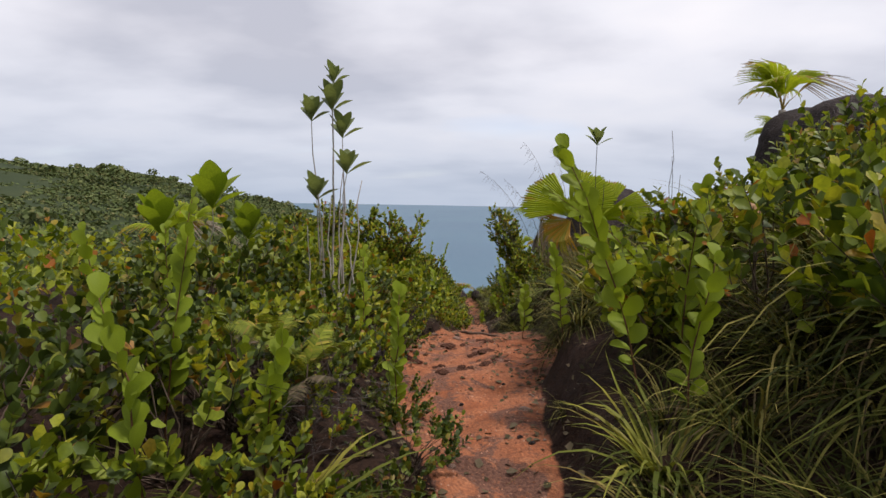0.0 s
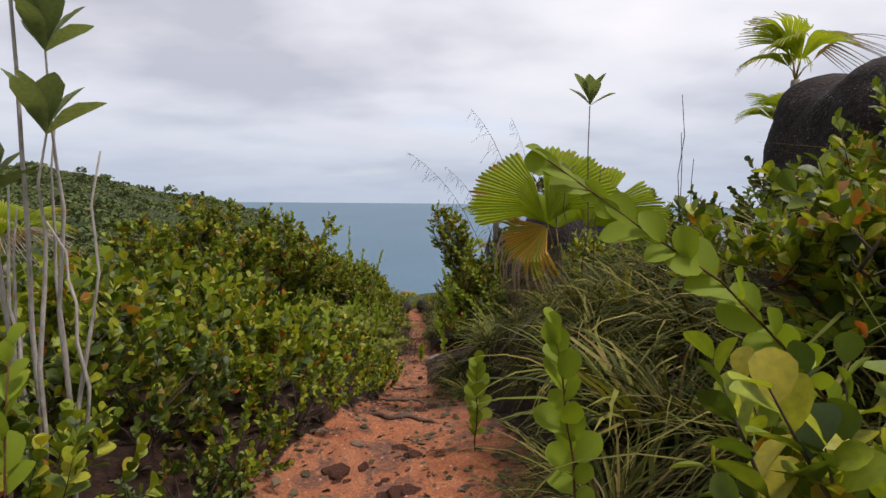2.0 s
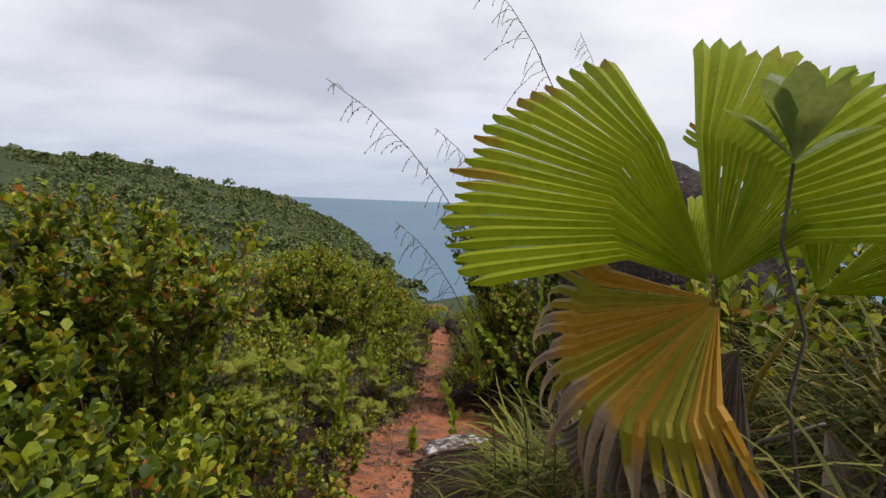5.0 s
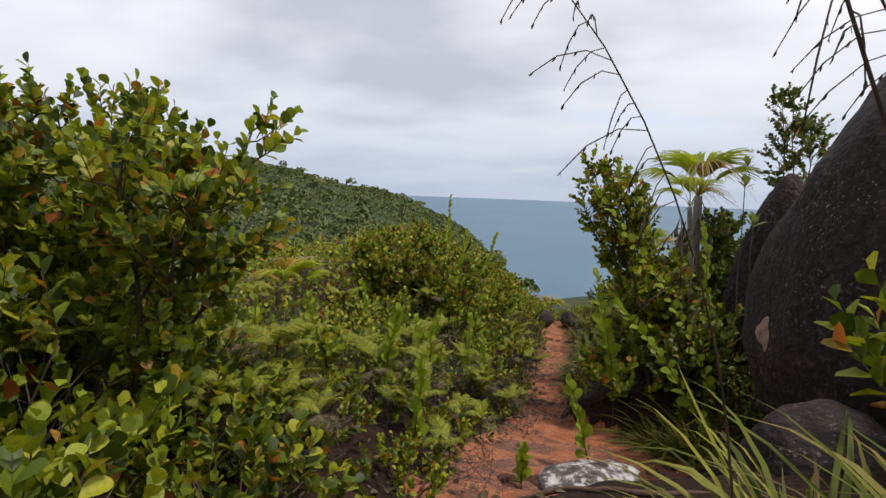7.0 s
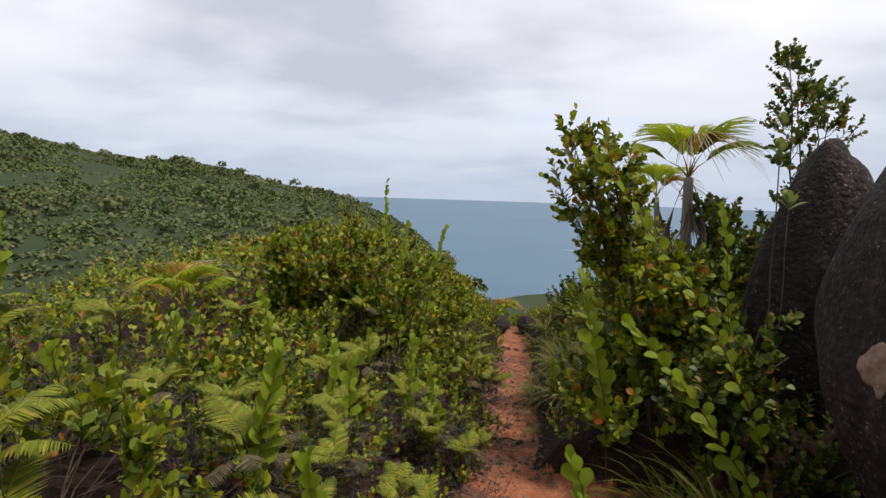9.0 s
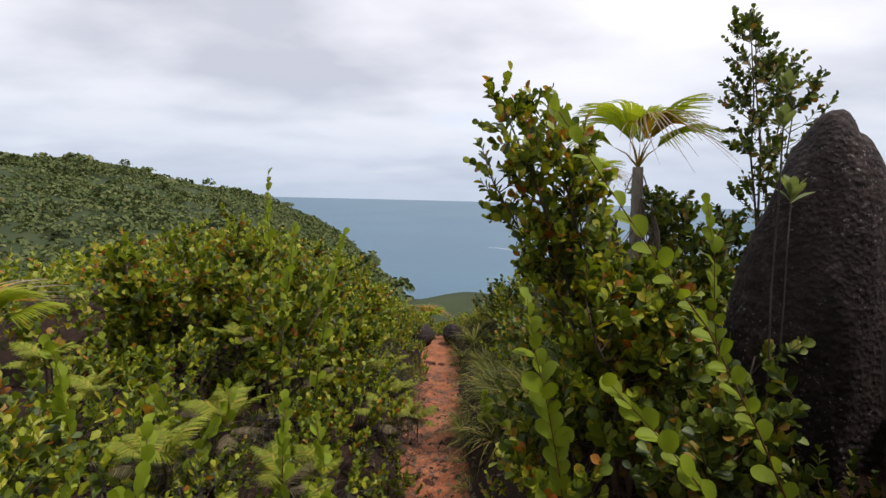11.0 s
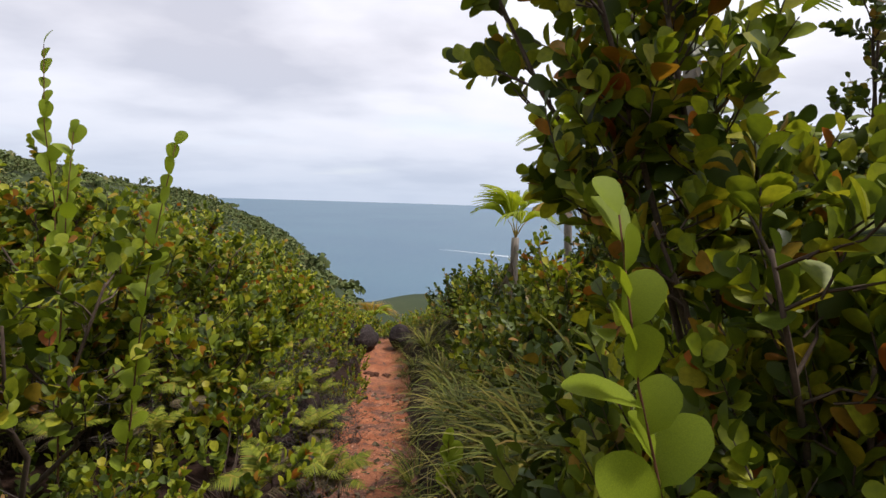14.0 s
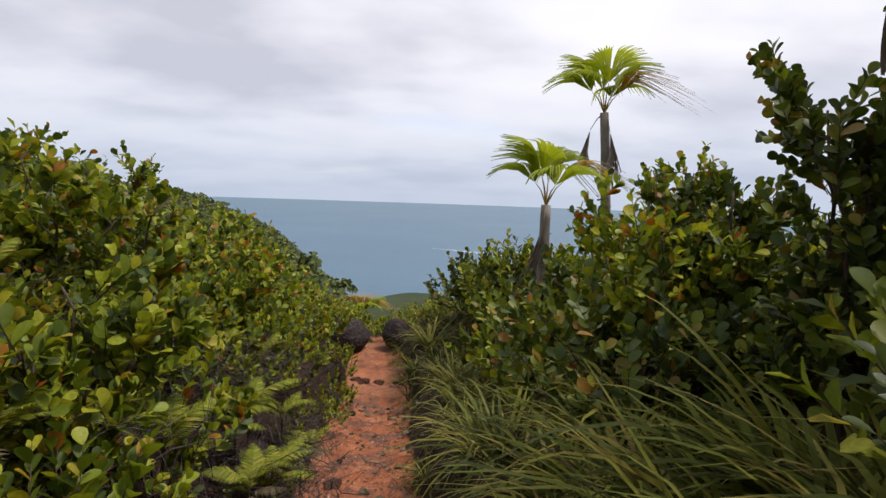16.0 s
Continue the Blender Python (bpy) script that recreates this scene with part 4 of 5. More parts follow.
def right_side(rng, scrub):
    for y in np.arange(-2.4, 21, 0.40):
        for k, out0 in enumerate(np.arange(-0.02, 4.0, 0.40)):
            yy, out = y + rng.uniform(-0.15, 0.15), out0 + rng.uniform(-0.05, 0.16)
            x = trail_x(yy) + float(np.interp(yy, HALF[:, 0], HALF[:, 2])) + out
            if in_rock(x, yy):
                continue
            grassy = yy < 7.5 or (12.9 < yy and out < 1.3)
            if grassy and rng.random() < (0.3 if yy < 7 else 0.8):
                size = rng.uniform(0.75, 1.15) * (0.6 if out < 0.3 else 1)
                while clearance(x, yy) < 0.4 * size + 0.1 and size > 0.3:
                    size *= 0.85
                if clearance(x, yy) > (0.1 if 3.6 < yy < 7.2 else 0.28):
                    planted(TUSSOCKS[int(rng.choice([0, 1, 2, 3], p=(0.42, 0.3, 0.16, 0.12)))], x, yy, rng.uniform(0, 360), size)
            wild = 0.0 if 3.0 < yy < 7.6 and x < 2.7 else 0.06 if 13.2 < yy < 15.6 and out < 1.0 else 0.36 if yy > 7.5 else 0.10 if out > 1.3 else 0.0
            if (7.3 < yy < 11.4 and x < 2.4) or (yy > 12.2 and out < (1.15 if yy > 13 else 0.6)):
                wild = 0.0
            if rng.random() < wild:
                size = rng.uniform(0.75, 1.2) * (0.6 if out < 0.35 else 0.85 if out < 0.8 else 1.1)
                while clearance(x, yy) < 0.58 * size + 0.22 and size > 0.25:
                    size *= 0.85
                if clearance(x, yy) > 0.3:
                    planted((BUSHES + DARK if out < 1.0 else BACK + DARK)[int(rng.integers(5))], x, yy, rng.uniform(0, 360), size)
    for y in np.arange(-3, 33, 0.85):
        for out0 in np.arange(0.4 if y > 20.5 else 4.2, 10, 0.9):
            yy, out = y + rng.uniform(-0.3, 0.3), out0 + rng.uniform(-0.3, 0.3)
            x = trail_x(yy) + 0.3 + out
            if not in_rock(x, yy):
                scrub.append((x, yy, rng.uniform(0.55, 0.95) * min(1, 0.35 + out * 0.4 if y > 20.5 else 1)))


def outer_scrub(spots):
    """The scrub past the nearer shrubs, joined."""
    rng = np.random.default_rng(99)
    S, W = Soup(), Soup()
    for x, y, size in spots:
        if math.hypot(x + 0.7, y - 20.0) < 0.55 or math.hypot(x, y - 20.1) < 0.45 or (abs(x + 0.25) < 0.5 and y < 20.6):
            continue
        z = height_at(x, y)
        for i in range(14):
            u = unit(rng.normal(0, 1, 3))
            u[2] = abs(u[2])
            p = np.array([x, y, z]) + u * (0.62, 0.62, 0.62) * size * rng.uniform(0.7, 1.0)
            twig_into(S, W, rng, p, u * 0.6 + np.array([0, 0, 1.0]), 0.26 * size, 6, 0.105 if size > 0.5 else 0.06, ROUND_FAR)
    tagged(new("outer_scrub", S.mesh("outer_scrub", LEAF)), "low dense green scrub over the slope", "scrub", kind="stuff")


RNG = np.random.default_rng(77)
SPOTS = []
left_side(RNG, SPOTS)
right_side(RNG, SPOTS)
SPOTS += [(x + RNG.uniform(-0.12, 0.12), y + RNG.uniform(-0.12, 0.12), RNG.uniform(0.3, 0.42)) for x in np.arange(-1.5, 1.0, 0.36) for y in np.arange(20.9, 24.5, 0.4)]
outer_scrub(SPOTS)

# ---- fan palms ----
low_palm = tagged(new("fan_palm"), "low fan palm with one cleft green leaf and hanging dead leaves", "palm", "fan palms")
LP = (1.92, 6.1, height_at(1.92, 6.1))
low_palm.location = LP


def low_leaf(hub, axis, face, radius, spread, kind, notch=0.0, seed=1):
    palm_leaf(low_palm, np.random.default_rng(seed), (0, 0, 0.12), np.array(hub) - LP, np.array(axis, float), np.array(face, float), radius, spread, kind, notch)


low_leaf((1.64, 5.58, 1.40), (-0.14, 0.42, 1.0), (-0.1, -0.95, 0.5), 0.78, 100, "green", 9.0, 1)
low_leaf((1.64, 5.54, 1.37), (-0.62, 0.02, -0.50), (-0.35, -0.9, 0.6), 0.70, 80, "gold", 0.0, 2)
low_leaf((1.80, 5.75, 1.20), (-0.45, 0.0, -0.9), (-0.3, -0.9, 0.4), 0.78, 55, "dead", 0.0, 4)
low_leaf((1.60, 5.95, 1.02), (-0.35, -0.1, -1.0), (-0.5, -0.7, 0.5), 0.66, 50, "dead", 0.0, 5)
low_leaf((2.05, 5.85, 1.35), (0.75, 0.3, 0.75), (0, -0.8, 0.8), 0.78, 80, "green", 6.0, 6)
low_leaf((1.9, 6.35, 1.3), (0.15, 0.9, 0.6), (0, -0.6, 0.9), 0.78, 80, "green", 6.0, 7)
low_leaf((1.78, 5.62, 0.80), (-0.25, -0.55, -0.8), (0.1, -0.6, 0.8), 0.62, 50, "dead", 0.0, 8)
low_leaf((2.05, 5.75, 1.0), (0.3, -0.25, -1.0), (0.3, -0.8, 0.5), 0.75, 50, "dead", 0.0, 9)
S = Soup()
S.add(*tube([(0, 0, -0.1), (0, 0.01, 0.1), (0.01, 0, 0.3)], (0.10, 0.09, 0.05), 9))
part("crown_shaft", S.mesh("crown_shaft", TRUNK), low_palm, "stubby fibrous crown shaft")

CROWN = [(-85, 38, "green"), (-40, 68, "green"), (25, 78, "green"), (80, 46, "green"), (120, 66, "green"), (175, 52, "gold"), (230, 62, "green"),
         (90, -45, "dead"), (-60, -50, "dead"), (180, -55, "dead")]
TALL = "slender fan palm with a grey trunk and hanging dead leaves"
settle(tree_palm(4, 1.0 - height_at(2.12, 14.2), 0.58, CROWN, TALL, 0.06, 0.28, (-0.04, 0.0)), 2.14, 14.2)
settle(tree_palm(5, 2.8, 0.55, CROWN, TALL, 0.06, 0.34, (-0.1, 0.1)), 2.85, 19.3, 40)
settle(tree_palm(6, 1.85, 0.55, CROWN[:6] + CROWN[7:9], TALL, 0.06, 0.34), 1.75, 18.3, 100)
settle(tree_palm(7, 3.0, 0.65, CROWN, TALL, 0.07, 0.4), 7.7, 11.7, 20)
settle(tree_palm(8, 3.55 - height_at(6.35, 9.5), 0.8, CROWN[:6], "fan palm rising behind a dark boulder", 0.07, 0.4), 6.35, 9.5, 70)
settle(tree_palm(9, 1.6, 0.8, CROWN[:7], "fan palm standing among the scrub", 0.08, 0.45), -6.6, 9.6, 70)
settle(tree_palm(10, 0.35, 0.5, [(r[0], r[1], "gold" if i < 3 else "green") for i, r in enumerate(CROWN[:6])], "young yellow-green palm among ferns", 0.04, 0.3), -4.3, 13.4, 10)
settle(tree_palm(11, 0.35, 0.42, [(r[0], r[1], "gold" if i < 4 else "green") for i, r in enumerate(CROWN[:6])], "small yellow palm at the end of the trail", 0.04, 0.2), -0.72, 22.3, 10)

# ---- tall shrubs ----
TREE = "tall open cocoplum shrub with upright leafy twigs"
settle(shrub_tree("cocoplum_tree", 1, 1.9, (0.45, 0.0), 5, 0.075, TREE, LEAF, 0.4, 1.0, 0.3), -1.5, 7.95)
settle(shrub_tree("cocoplum_tree", 2, 2.85, (-0.72, 0.0), 5, 0.085, "tall cocoplum shrub leaning over the trail", LEAF, 0.32, 0.85, 0.48), 1.55, 12.5)
settle(shrub_tree("cocoplum_tree", 3, 1.75, (0.15, -0.1), 3, 0.08, TREE, LEAF, 0.3, 0.6, 0.45), -1.25, 13.0)
settle(shrub_tree("cocoplum_tree", 4, 2.5 - height_at(3.4, 14.1), (-0.15, 0.0), 4, 0.075, "tall cocoplum shrub beside a dark boulder", LEAF_DEEP, 0.3, 0.5, 0.5), 3.4, 14.1)
settle(shrub_tree("cocoplum_tree", 5, 1.9, (0.1, 0.0), 6, 0.085, "broad dark shrub with large round leaves", LEAF_DEEP, 0.5, 1.1, 0.2), 2.4, 14.8)
settle(shrub_tree("cocoplum_tree", 6, 1.5, (0.0, 0.0), 5, 0.085, TREE, LEAF, 0.55, 1.2, 0.2), 1.95, 15.9)
settle(shrub_tree("cocoplum_tree", 7, 1.15, (0.1, 0.0), 5, 0.088, "cocoplum shrub beside a dark boulder", LEAF_DEEP, 0.45, 1.2, 0.2), 1.75, 11.8)
settle(shrub_tree("cocoplum_tree", 8, 1.45, (-0.15, 0.0), 6, 0.088, TREE, LEAF, 0.36, 1.2, 0.3), 1.5, 12.1)
for x, y, h in ((2.0, 12.9, 1.1), (2.5, 13.7, 1.7), (2.85, 14.4, 2.3), (2.5, 16.0, 1.5)):
    settle(shrub_tree("cocoplum_tree", int(x * 100), h, (-0.1, 0.0), 5, 0.09, "dark round-leaved shrub on the bank", LEAF_DEEP, 0.4, 1.3, 0.1), x, y)
settle(shrub_tree("cocoplum_tree", 10, 1.8, (0.0, 0.0), 5, 0.085, TREE, LEAF, 0.6, 1.1, 0.2), 2.7, 17.0)
for i, (x, y, h) in enumerate(((-2.3, 7.3, 1.6), (-2.35, 8.2, 1.9), (-2.95, 7.8, 1.8), (-1.95, 6.6, 1.2), (-1.6, 14.1, 1.4), (-2.3, 14.5, 1.4), (-1.1, 14.7, 0.95), (-2.8, 13.6, 1.5), (-2.0, 16.2, 1.15), (-2.7, 17.0, 1.2), (-1.6, 17.5, 0.9), (-3.2, 15.6, 1.4))):
    settle(shrub_tree("cocoplum_tree", 60 + i, h, (0.05, 0.0), 6, 0.085, "tall green cocoplum shrub on the slope", LEAF, 0.55, 1.2, 0.15), x, y)

# ---- bare-stemmed shrubs ----
settle(whorl_plant(1, [[(0, 0, 0, 0), (0.02, 0, 1.2, 0), (0.0, 0.02, 2.2, 0.26), (0.02, 0, 2.45, 0.18)],
                       [(0.05, 0.05, 0, 0), (0.10, 0.1, 1.3, 0), (0.08, 0.08, 1.95, 0.24)],
                       [(-0.06, 0, 0, 0), (-0.12, 0, 1.2, 0), (-0.2, 0, 2.1, 0.24)],
                       [(0.04, -0.06, 0, 0), (0.12, -0.06, 1.0, 0), (0.16, -0.05, 1.6, 0.26)],
                       [(-0.03, 0.05, 0, 0), (-0.15, 0.05, 0.9, 0), (-0.16, 0.02, 1.35, 0.26)],
                       [(0.08, 0.0, 0, 0), (0.22, 0.05, 0.8, 0), (0.27, 0.1, 1.55, 0)],
                       [(-0.08, 0.04, 0, 0), (-0.16, 0.1, 0.7, 0), (-0.12, 0.12, 1.3, 0)],
                       [(0.02, 0.08, 0, 0), (0.07, 0.1, 0.5, 0), (0.03, 0.12, 1.0, 0), (0.09, 0.1, 1.7, 0)],
                       [(-0.02, -0.05, 0, 0), (0.03, -0.07, 0.45, 0), (-0.03, -0.06, 0.9, 0), (0.02, -0.08, 1.4, 0)],
                       [(-0.10, -0.03, 0, 0), (-0.22, -0.05, 0.5, 0), (-0.24, -0.02, 1.1, 0)],
                       [(0.10, 0.05, 0, 0), (0.2, 0.02, 0.4, 0), (0.17, 0.04, 0.9, 0), (0.05, 0.06, 1.25, 0)]],
                   "tall shrub of bare pale stems with stiff leaf whorls", thick=0.0125), -1.0, 3.25)
settle(whorl_plant(2, [[(0, 0, 0, 0), (0.02, 0, 0.9, 0), (0.0, 0.02, 1.9, 0.24)], [(-0.05, 0.1, 0, 0), (-0.1, 0.2, 0.7, 0), (-0.12, 0.25, 1.25, 0.2)],
                       [(0.12, 0, 0, 0), (0.1, 0.1, 0.8, 0), (0.13, 0.1, 1.4, 0)]], "thin bare stems with a leaf whorl above the sedge", thick=0.006, bark=DEADWOOD), 1.9, 5.3, sink=0.25)
settle(whorl_plant(3, [[(0, 0, 0, 0), (0.0, 0, 0.9, 0), (-0.03, 0.02, 2.2, 0)], [(0.1, 0.1, 0, 0), (0.05, 0.1, 0.9, 0.2), (0.02, 0.1, 1.8, 0)],
                       [(-0.12, 0, 0, 0), (0.1, 0, 0.8, 0.2), (0.13, 0, 1.5, 0)], [(-0.2, 0, 0, 0), (-0.25, 0.1, 0.6, 0.18), (-0.27, 0.1, 1.0, 0.14)]],
                   "bare sticks and thin dull-leaved stems on the bank", thick=0.006, bark=DEADWOOD), 3.4, 6.9)
settle(whorl_plant(4, [[(0, 0, 0, 0), (0.0, 0, 1.0, 0), (-0.03, 0.02, 2.3, 0.12), (-0.03, 0.02, 2.5, 0.10)], [(0.1, 0.1, 0, 0), (0.12, 0.1, 1.0, 0), (0.1, 0.1, 1.9, 0.14)]],
                   "thin bare stems with dull leaf whorls beside a boulder", thick=0.006, bark=DEADWOOD), 2.2, 11.85)
settle(whorl_plant(5, [[(0, 0, 0, 0), (0.05, 0, 0.6, 0), (0.1, 0.02, 1.15, 0.42)], [(0.1, 0.1, 0, 0), (0.3, 0.1, 0.5, 0), (0.42, 0.1, 0.85, 0.36)],
                       [(-0.1, 0, 0, 0), (-0.25, -0.1, 0.5, 0), (-0.35, -0.15, 0.9, 0.4)]], "broad-leaved shrub with large bright leaf rosettes", LEAF_BIG, 11), -2.3, 3.2)

# ---- flowering grass ----
PLUME = "tall grass stalk bowing under thin drooping seed branchlets"
for i, (x, y, h, lx, ly) in enumerate(((1.35, 6.75, 2.35, -1.0, -0.25), (1.2, 7.2, 1.9, -0.6, -0.3), (1.5, 6.9, 2.2, -0.75, 0.3), (1.62, 6.35, 2.5, -0.6, 0.25),
                                       (1.95, 7.3, 2.9, -0.4, 0.1), (2.6, 11.2, 2.4, -0.3, 0.2))):
    settle(plume(70 + i, h, (lx, ly), PLUME), x, y)

# ---- broad sedge close to the trail ----
BROAD = TUSSOCKS[3]
for x, y, size, turn in ((1.5, 7.55, 1.25, 20), (1.35, 7.15, 1.0, 200), (1.75, 7.2, 1.2, 90), (1.45, 14.1, 1.5, 140), (1.25, 14.6, 1.2, 60), (-0.35, 0.35, 1.0, 300),
                         (-0.75, -0.25, 1.1, 30), (1.35, 0.7, 1.0, 10), (1.6, 3.2, 1.2, 100), (1.55, 3.9, 1.0, 250), (0.85, 13.9, 0.8, 30), (1.0, 14.6, 1.0, 200), (1.7, 13.7, 1.4, 310), (1.55, 15.1, 1.3, 80), (0.75, 15.4, 0.7, 10), (2.0, 4.6, 1.0, 60), (1.7, 5.2, 0.9, 160), (1.3, 13.6, 1.5, 15), (1.55, 13.9, 1.7, 200), (1.85, 14.1, 1.8, 290), (1.2, 14.2, 1.3, 75), (1.8, 11.05, 1.3, 100), (1.55, 11.45, 1.2, 220), (2.0, 11.3, 1.4, 330), (1.75, 13.5, 1.4, 120), (2.1, 13.3, 1.5, 70)):
    planted(BROAD, x, y, turn, size)

# ---- sedge hanging over the bank ----
HANGING = [tussock(54, 230, 1.15, "tall sedge tussock with brown straw hanging down the bank", 0.45, 0.007, 0.95),
           tussock(55, 220, 1.05, "thick sedge tussock hanging over the red bank", 0.5, 0.006, 1.15)]
RNG = np.random.default_rng(47)
for y in np.arange(-0.6, 7.0, 0.42):
    for k in range(5):
        x0 = float(np.interp(y, (-1, 2.5, 3.4, 4.2, 7.0), (1.42, 1.42, 1.28, 1.3, 1.55)))
        x, yy = x0 + 0.42 * k + RNG.uniform(-0.1, 0.1), y + RNG.uniform(-0.15, 0.15)
        if (yy < 2.6 and k == 0 and RNG.random() < 0.5) or clearance(x, yy) < (0.46 if yy > 3.2 else 0.34):
            continue
        planted(HANGING[int(RNG.integers(2))], x, yy, RNG.uniform(0, 360), RNG.uniform(0.8, 1.0) * (0.62, 0.85, 1.1, 1.35, 1.5)[k])
for i, (x, y, h) in enumerate(((1.6, 1.75, 0.55), (2.3, 2.9, 0.7))):
    settle(shrub_tree("cocoplum_tree", 80 + i, h, (-0.1, 0.0), 5, 0.085, "low cocoplum shrub among the sedge", LEAF, 0.3, 1.6, 0.25), x, y)
for x, y, size in ((1.2, 13.9, 0.8), (1.5, 14.3, 1.0), (1.1, 14.8, 0.8), (1.55, 14.9, 1.0), (1.0, 15.5, 0.7), (1.45, 15.5, 0.9), (1.9, 13.9, 1.1), (0.9, 16.3, 0.6), (0.85, 17.2, 0.55), (1.3, 16.4, 0.8),
                   (1.85, 14.6, 1.1), (1.4, 13.45, 0.8), (1.1, 17.8, 0.6), (1.22, 3.0, 0.55), (1.3, 2.7, 0.6), (1.28, 3.35, 0.55), (0.95, 17.0, 0.7), (1.25, 17.2, 0.8), (0.8, 15.9, 0.55), (1.3, 15.9, 0.85), (1.6, 15.4, 0.9), (0.95, 18.5, 0.6), (1.0, 14.3, 0.6), (1.75, 16.6, 0.9), (1.12, 6.15, 0.42), (1.0, 6.6, 0.5), (1.02, 7.0, 0.55), (0.92, 7.35, 0.45), (1.25, 6.8, 0.7), (1.3, 7.3, 0.6)):
    planted(HANGING[int(RNG.integers(2))], x, y, RNG.uniform(0, 360), size)

# ---- single leafy shoots close to the trail ----
SHOOT = "upright shoot with large round bright green leaves"
for i, (x, y, h, lx, ly, n, leaf) in enumerate(((1.38, 1.22, 1.46, -0.47, -0.1, 30, 0.10), (1.95, 2.5, 0.95, -0.97, -0.08, 30, 0.085), (1.15, 2.6, 0.85, -0.1, 0, 12, 0.075),
                                                (1.08, 11.8, 1.82, -0.3, 0.0, 30, 0.105), (1.9, 10.75, 1.4, -0.9, 0.0, 26, 0.085), (2.0, 10.85, 2.4, -1.25, -0.1, 34, 0.072), (-0.05, 1.55, 0.95, 0.02, 0, 16, 0.085),
                                                (-0.75, 0.15, 1.0, -0.25, 0.1, 13, 0.095), (-1.05, 0.7, 1.1, 0.15, 0, 13, 0.09), (-0.5, 0.6, 0.75, 0.1, 0, 11, 0.08),
                                                (-1.4, 1.3, 1.2, 0.1, 0.1, 13, 0.09), (0.95, 4.2, 0.6, 0, 0, 9, 0.085), (-0.35, 9.1, 0.75, 0.05, 0, 11, 0.08),
                                                (-0.75, 9.4, 0.85, 0.1, 0.1, 12, 0.085), (-0.4, 11.7, 0.5, 0.05, -0.1, 13, 0.085), (0.62, 13.9, 0.45, 0, 0, 9, 0.085), (-1.55, 13.7, 2.4, 0.0, 0, 26, 0.08), (-1.0, 13.3, 2.0, 0.3, 0, 24, 0.085), (-1.3, 13.3, 1.95, 0.15, 0, 20, 0.085), (-2.4, 9.6, 1.3, 0.1, 0, 16, 0.08), (-1.9, 11.6, 1.1, -0.1, 0, 16, 0.08),
                                                (-0.6, 11.5, 0.95, 0.0, 0.1, 14, 0.075), (0.85, 9.9, 0.75, -0.2, 0, 11, 0.08), (2.0, 11.9, 1.9, -0.15, 0.1, 22, 0.08),
                                                (0.42, 9.2, 0.32, 0, 0, 9, 0.06), (1.5, 0.9, 0.9, 0.1, 0, 12, 0.085), (1.65, 1.4, 1.2, 0.1, 0.1, 13, 0.085))):
    settle(leafy_shoot("leafy_shoot", 200 + i, h, (lx, ly), n if n > 20 else n + 9, leaf * 1.1, SHOOT, turn=0.15), x, y)

RNG = np.random.default_rng(31)
for i in range(26):
    y = RNG.uniform(7.8, 12.4) if i < 16 else RNG.uniform(0.3, 6.5)
    x = trail_x(y) - RNG.uniform(0.45, 2.6) - (0.5 if 2 < y < 5 else 0)
    if clearance(x, y) > 0.45:
        settle(leafy_shoot("leafy_shoot", 400 + i, RNG.uniform(0.5, 0.95) + (0.15 if i > 15 else 0), (RNG.normal(0, 0.12), RNG.normal(0, 0.1)), int(RNG.integers(12, 20)), RNG.uniform(0.075, 0.1), SHOOT), x, y)

# ---- roots, stones and litter on the trail ----
root([(0.72, 5.0, -0.01), (0.5, 5.15, 0.012), (0.3, 5.1, 0.015), (0.12, 5.25, 0.0), (0.0, 5.2, -0.03)], 0.02, "gnarled brown root across the red trail")
root([(0.05, 6.6, -0.02), (0.2, 6.35, 0.015), (0.42, 6.5, 0.012), (0.62, 6.42, -0.02)], 0.018, "thin root across the red trail")
root([(0.6, 7.3, -0.02), (0.4, 7.5, 0.01), (0.15, 7.45, 0.012), (-0.05, 7.6, -0.02)], 0.015, "thin root across the red trail")
root([(1.5, 8.7, -0.01), (1.1, 8.75, 0.012), (0.75, 8.95, 0.01), (0.4, 9.0, -0.02)], 0.02, "brown root on bare red earth")
root([(0.35, 12.9, -0.02), (0.2, 12.95, 0.012), (0.02, 12.85, 0.01), (-0.1, 12.95, -0.02)], 0.014, "thin root across the red trail")


def stones():
    rng = np.random.default_rng(5)
    kinds = [boulder("stone", 300 + i, (1.0, rng.uniform(0.6, 0.9), rng.uniform(0.5, 0.7)), "small reddish stone lying on the trail", (SCAR, ROCK, SCAR)[i], 0.25, 2) for i in range(3)]
    for ob in kinds:
        tagged(ob, category="stone", group="stones on the trail")
    first = set()
    for i in range(150):
        y = rng.uniform(0.5, 19)
        hl, hr = float(np.interp(y, HALF[:, 0], HALF[:, 1])), float(np.interp(y, HALF[:, 0], HALF[:, 2]))
        side = rng.random()
        x = trail_x(y) + (rng.uniform(-hl, hr) if side < 0.5 else rng.uniform(0.4, 1.0) * hr if side < 0.8 else -rng.uniform(0.5, 1.0) * hl)
        k = int(rng.integers(3))
        ob = kinds[k] if k not in first else copy_thing(kinds[k], Matrix.Identity(4))
        first.add(k)
        ob.scale = (1, 1, 1)
        settle(ob, x, y, rng.uniform(0, 360), rng.uniform(0.008, 0.03) * (2.0 if rng.random() < 0.08 else 1), -0.002)


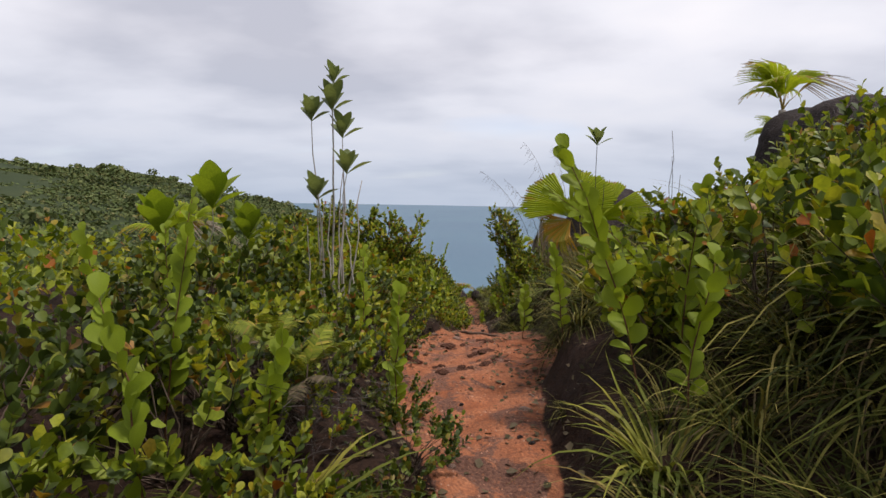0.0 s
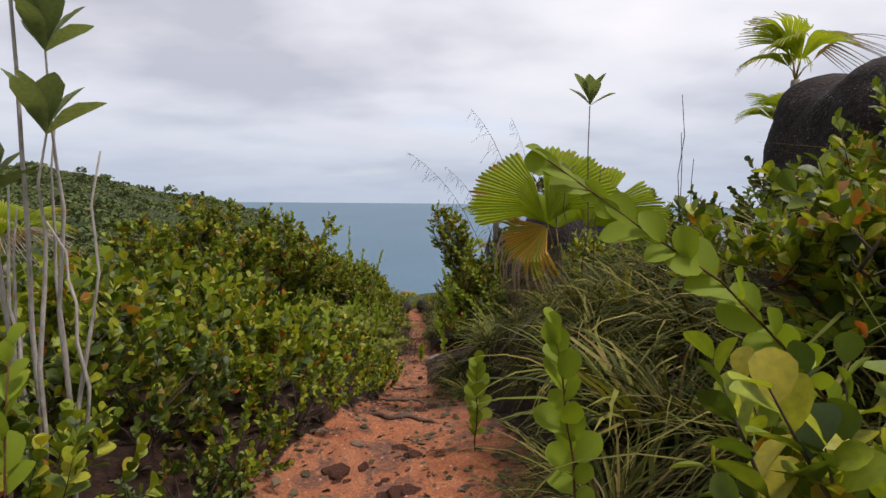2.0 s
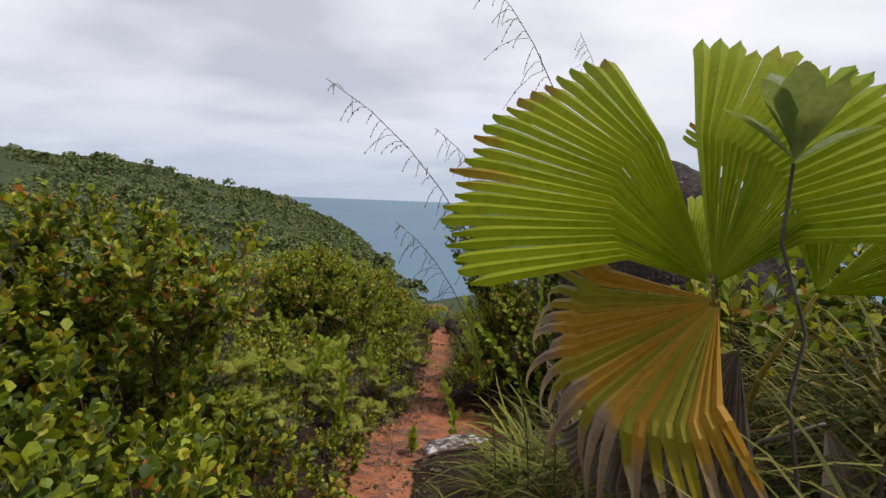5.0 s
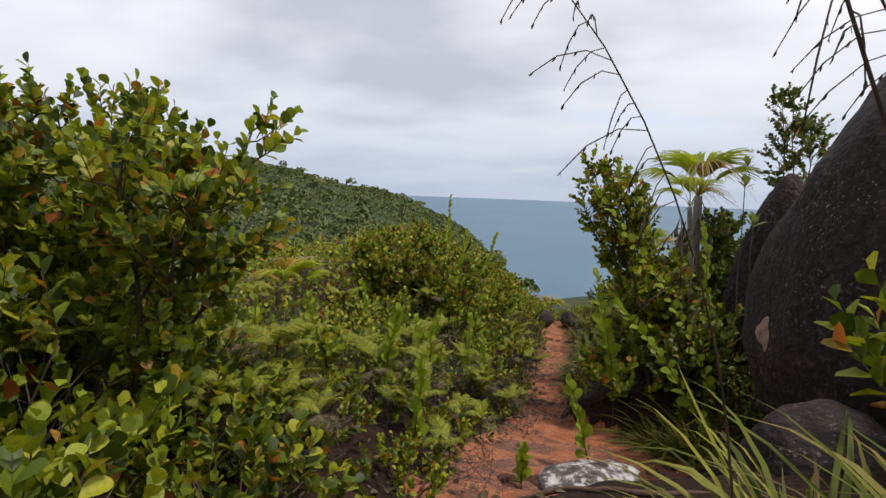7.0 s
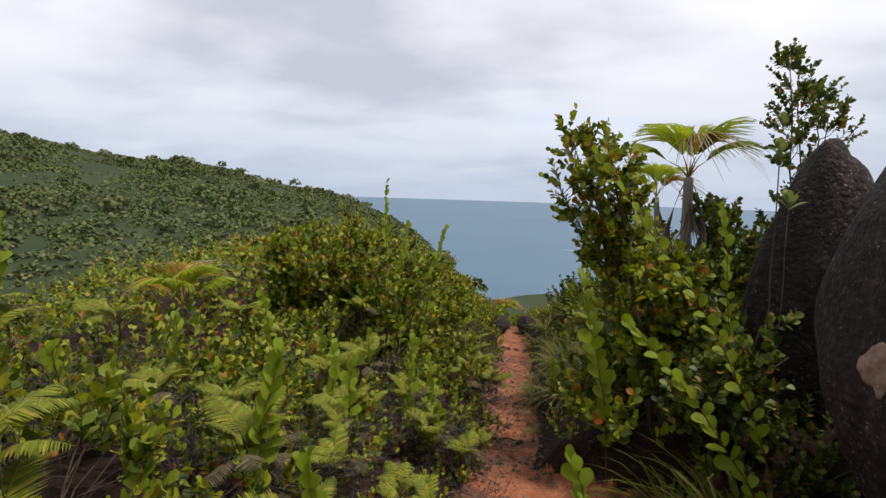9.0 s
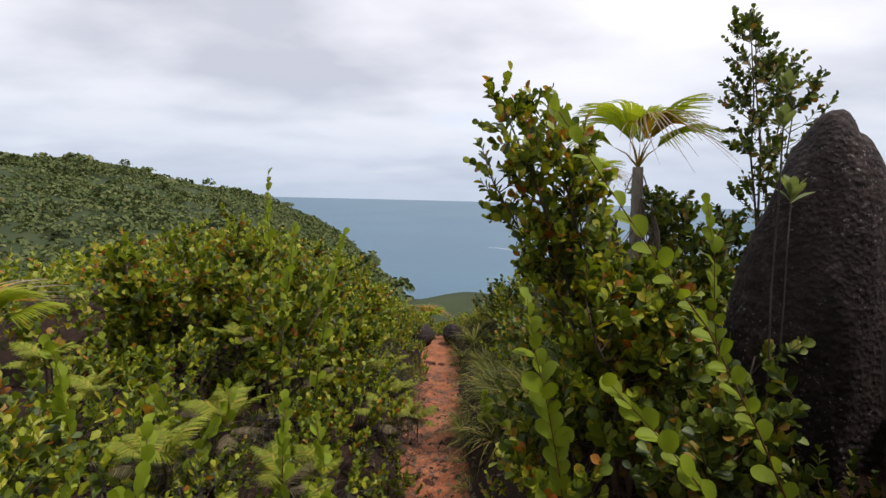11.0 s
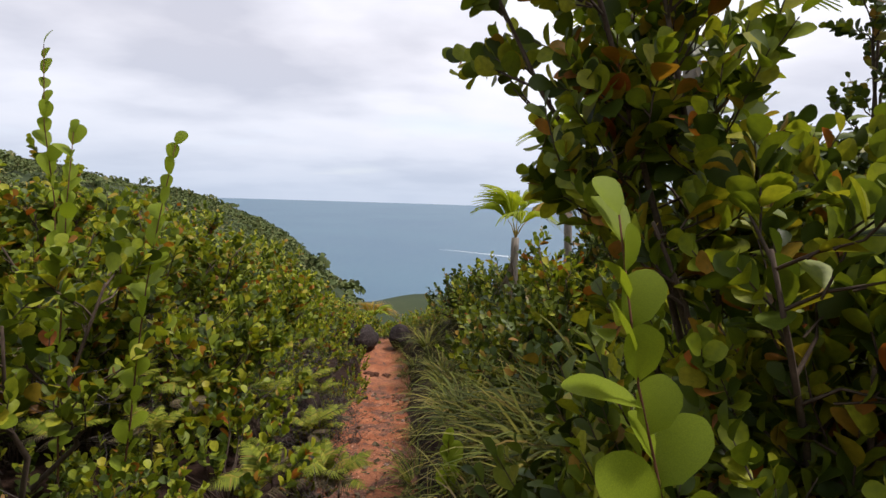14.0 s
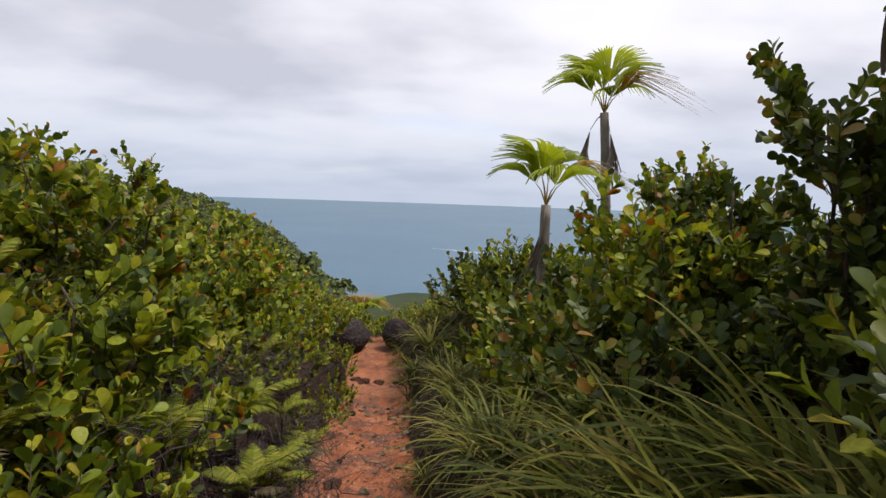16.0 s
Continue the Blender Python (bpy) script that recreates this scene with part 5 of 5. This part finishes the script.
def clods():
    rng = np.random.default_rng(8)
    kinds = [boulder("soil_clod", 320 + i, (1.0, 0.8, 0.5), "dark crusted clod of earth on the red trail", CRUST, 0.4, 3) for i in range(3)]
    first = set()
    spots = ((0.3, 3.1), (0.62, 3.4), (0.35, 3.8), (0.1, 4.1), (0.5, 4.35), (-0.1, 3.3), (0.55, 5.5), (0.2, 6.1), (0.4, 9.4), (0.05, 13.4), (0.28, 14.4), (-0.15, 16.0), (0.1, 17.6), (-0.3, 18.8))
    for i in range(7 * len(spots)):
        cx, cy = spots[i // 7]
        x, y = cx + rng.normal(0, 0.09), cy + rng.normal(0, 0.07)
        k = i % 3
        ob = kinds[k] if k not in first else copy_thing(kinds[k], Matrix.Identity(4))
        first.add(k)
        tagged(ob, category="earth", group="clods on the trail")
        ob.scale = (1, 1, 1)
        settle(ob, x, y, rng.uniform(0, 360), rng.uniform(0.02, 0.075), 0.004)


def litter():
    """Fallen leaves and crumbs of earth along the trail, joined."""
    rng = np.random.default_rng(6)
    L, C = Soup(), Soup()
    for i in range(3600):
        y = rng.uniform(-1, 18)
        hl, hr = float(np.interp(y, HALF[:, 0], HALF[:, 1])), float(np.interp(y, HALF[:, 0], HALF[:, 2]))
        x = trail_x(y) + (-hl + rng.normal(-0.05, 0.22) if rng.random() < 0.5 else hr + rng.normal(0.05, 0.25))
        L.add(*place(ROUND_FAR if i % 3 else LANCE, axes(rng.normal(0, 1, 3) * (1, 1, 0.25), (rng.normal(0, 0.3), rng.normal(0, 0.3), 1)),
                     np.array([x, y, height_at(x, y) + 0.008]), rng.uniform(0.025, 0.07)))
    q = np.array([(-1, -0.7, 0), (0.8, -1, 0), (1, 0.7, 0), (-0.7, 1, 0), (-0.2, 0.1, 1.1)])
    f = [(0, 1, 4), (1, 2, 4), (2, 3, 4), (3, 0, 4)]
    for i in range(5200):
        y = rng.uniform(0.3, 18)
        hl, hr = float(np.interp(y, HALF[:, 0], HALF[:, 1])), float(np.interp(y, HALF[:, 0], HALF[:, 2]))
        x = trail_x(y) + rng.uniform(-hl, hr)
        C.add((q * rng.uniform(0.003, 0.011)) @ axes((math.cos(i), math.sin(i), 0)).T + (x, y, height_at(x, y) - 0.001), f)
    tagged(new("leaf_litter", L.mesh("leaf_litter", FERN_DEAD)), "dry brown fallen leaves along the trail", "litter", kind="stuff")
    tagged(new("earth_crumbs", C.mesh("earth_crumbs", SOIL_CRUMB, False)), "crumbs of red laterite on the trail", "gravel", kind="stuff")


SOIL_CRUMB = Mat("laterite_crumb")
SOIL_CRUMB = SOIL_CRUMB.finish(SOIL_CRUMB.ramp(SOIL_CRUMB.geo.outputs["Random Per Island"], (0.0, (0.10, 0.045, 0.028)), (0.5, (0.26, 0.11, 0.06)), (1.0, (0.42, 0.24, 0.16))), 0.95, None, 0.1)
CRUST = Mat("dark_crust")
CRUST_N = CRUST.noise(14, 6, 0.7)
CRUST = CRUST.finish(CRUST.ramp(CRUST_N, (0.3, (0.05, 0.024, 0.016)), (0.5, (0.15, 0.07, 0.045)), (0.7, (0.30, 0.14, 0.085))), 0.95, CRUST.bump(CRUST_N, 1.0, 0.06), 0.1)
stones()
clods()
litter()
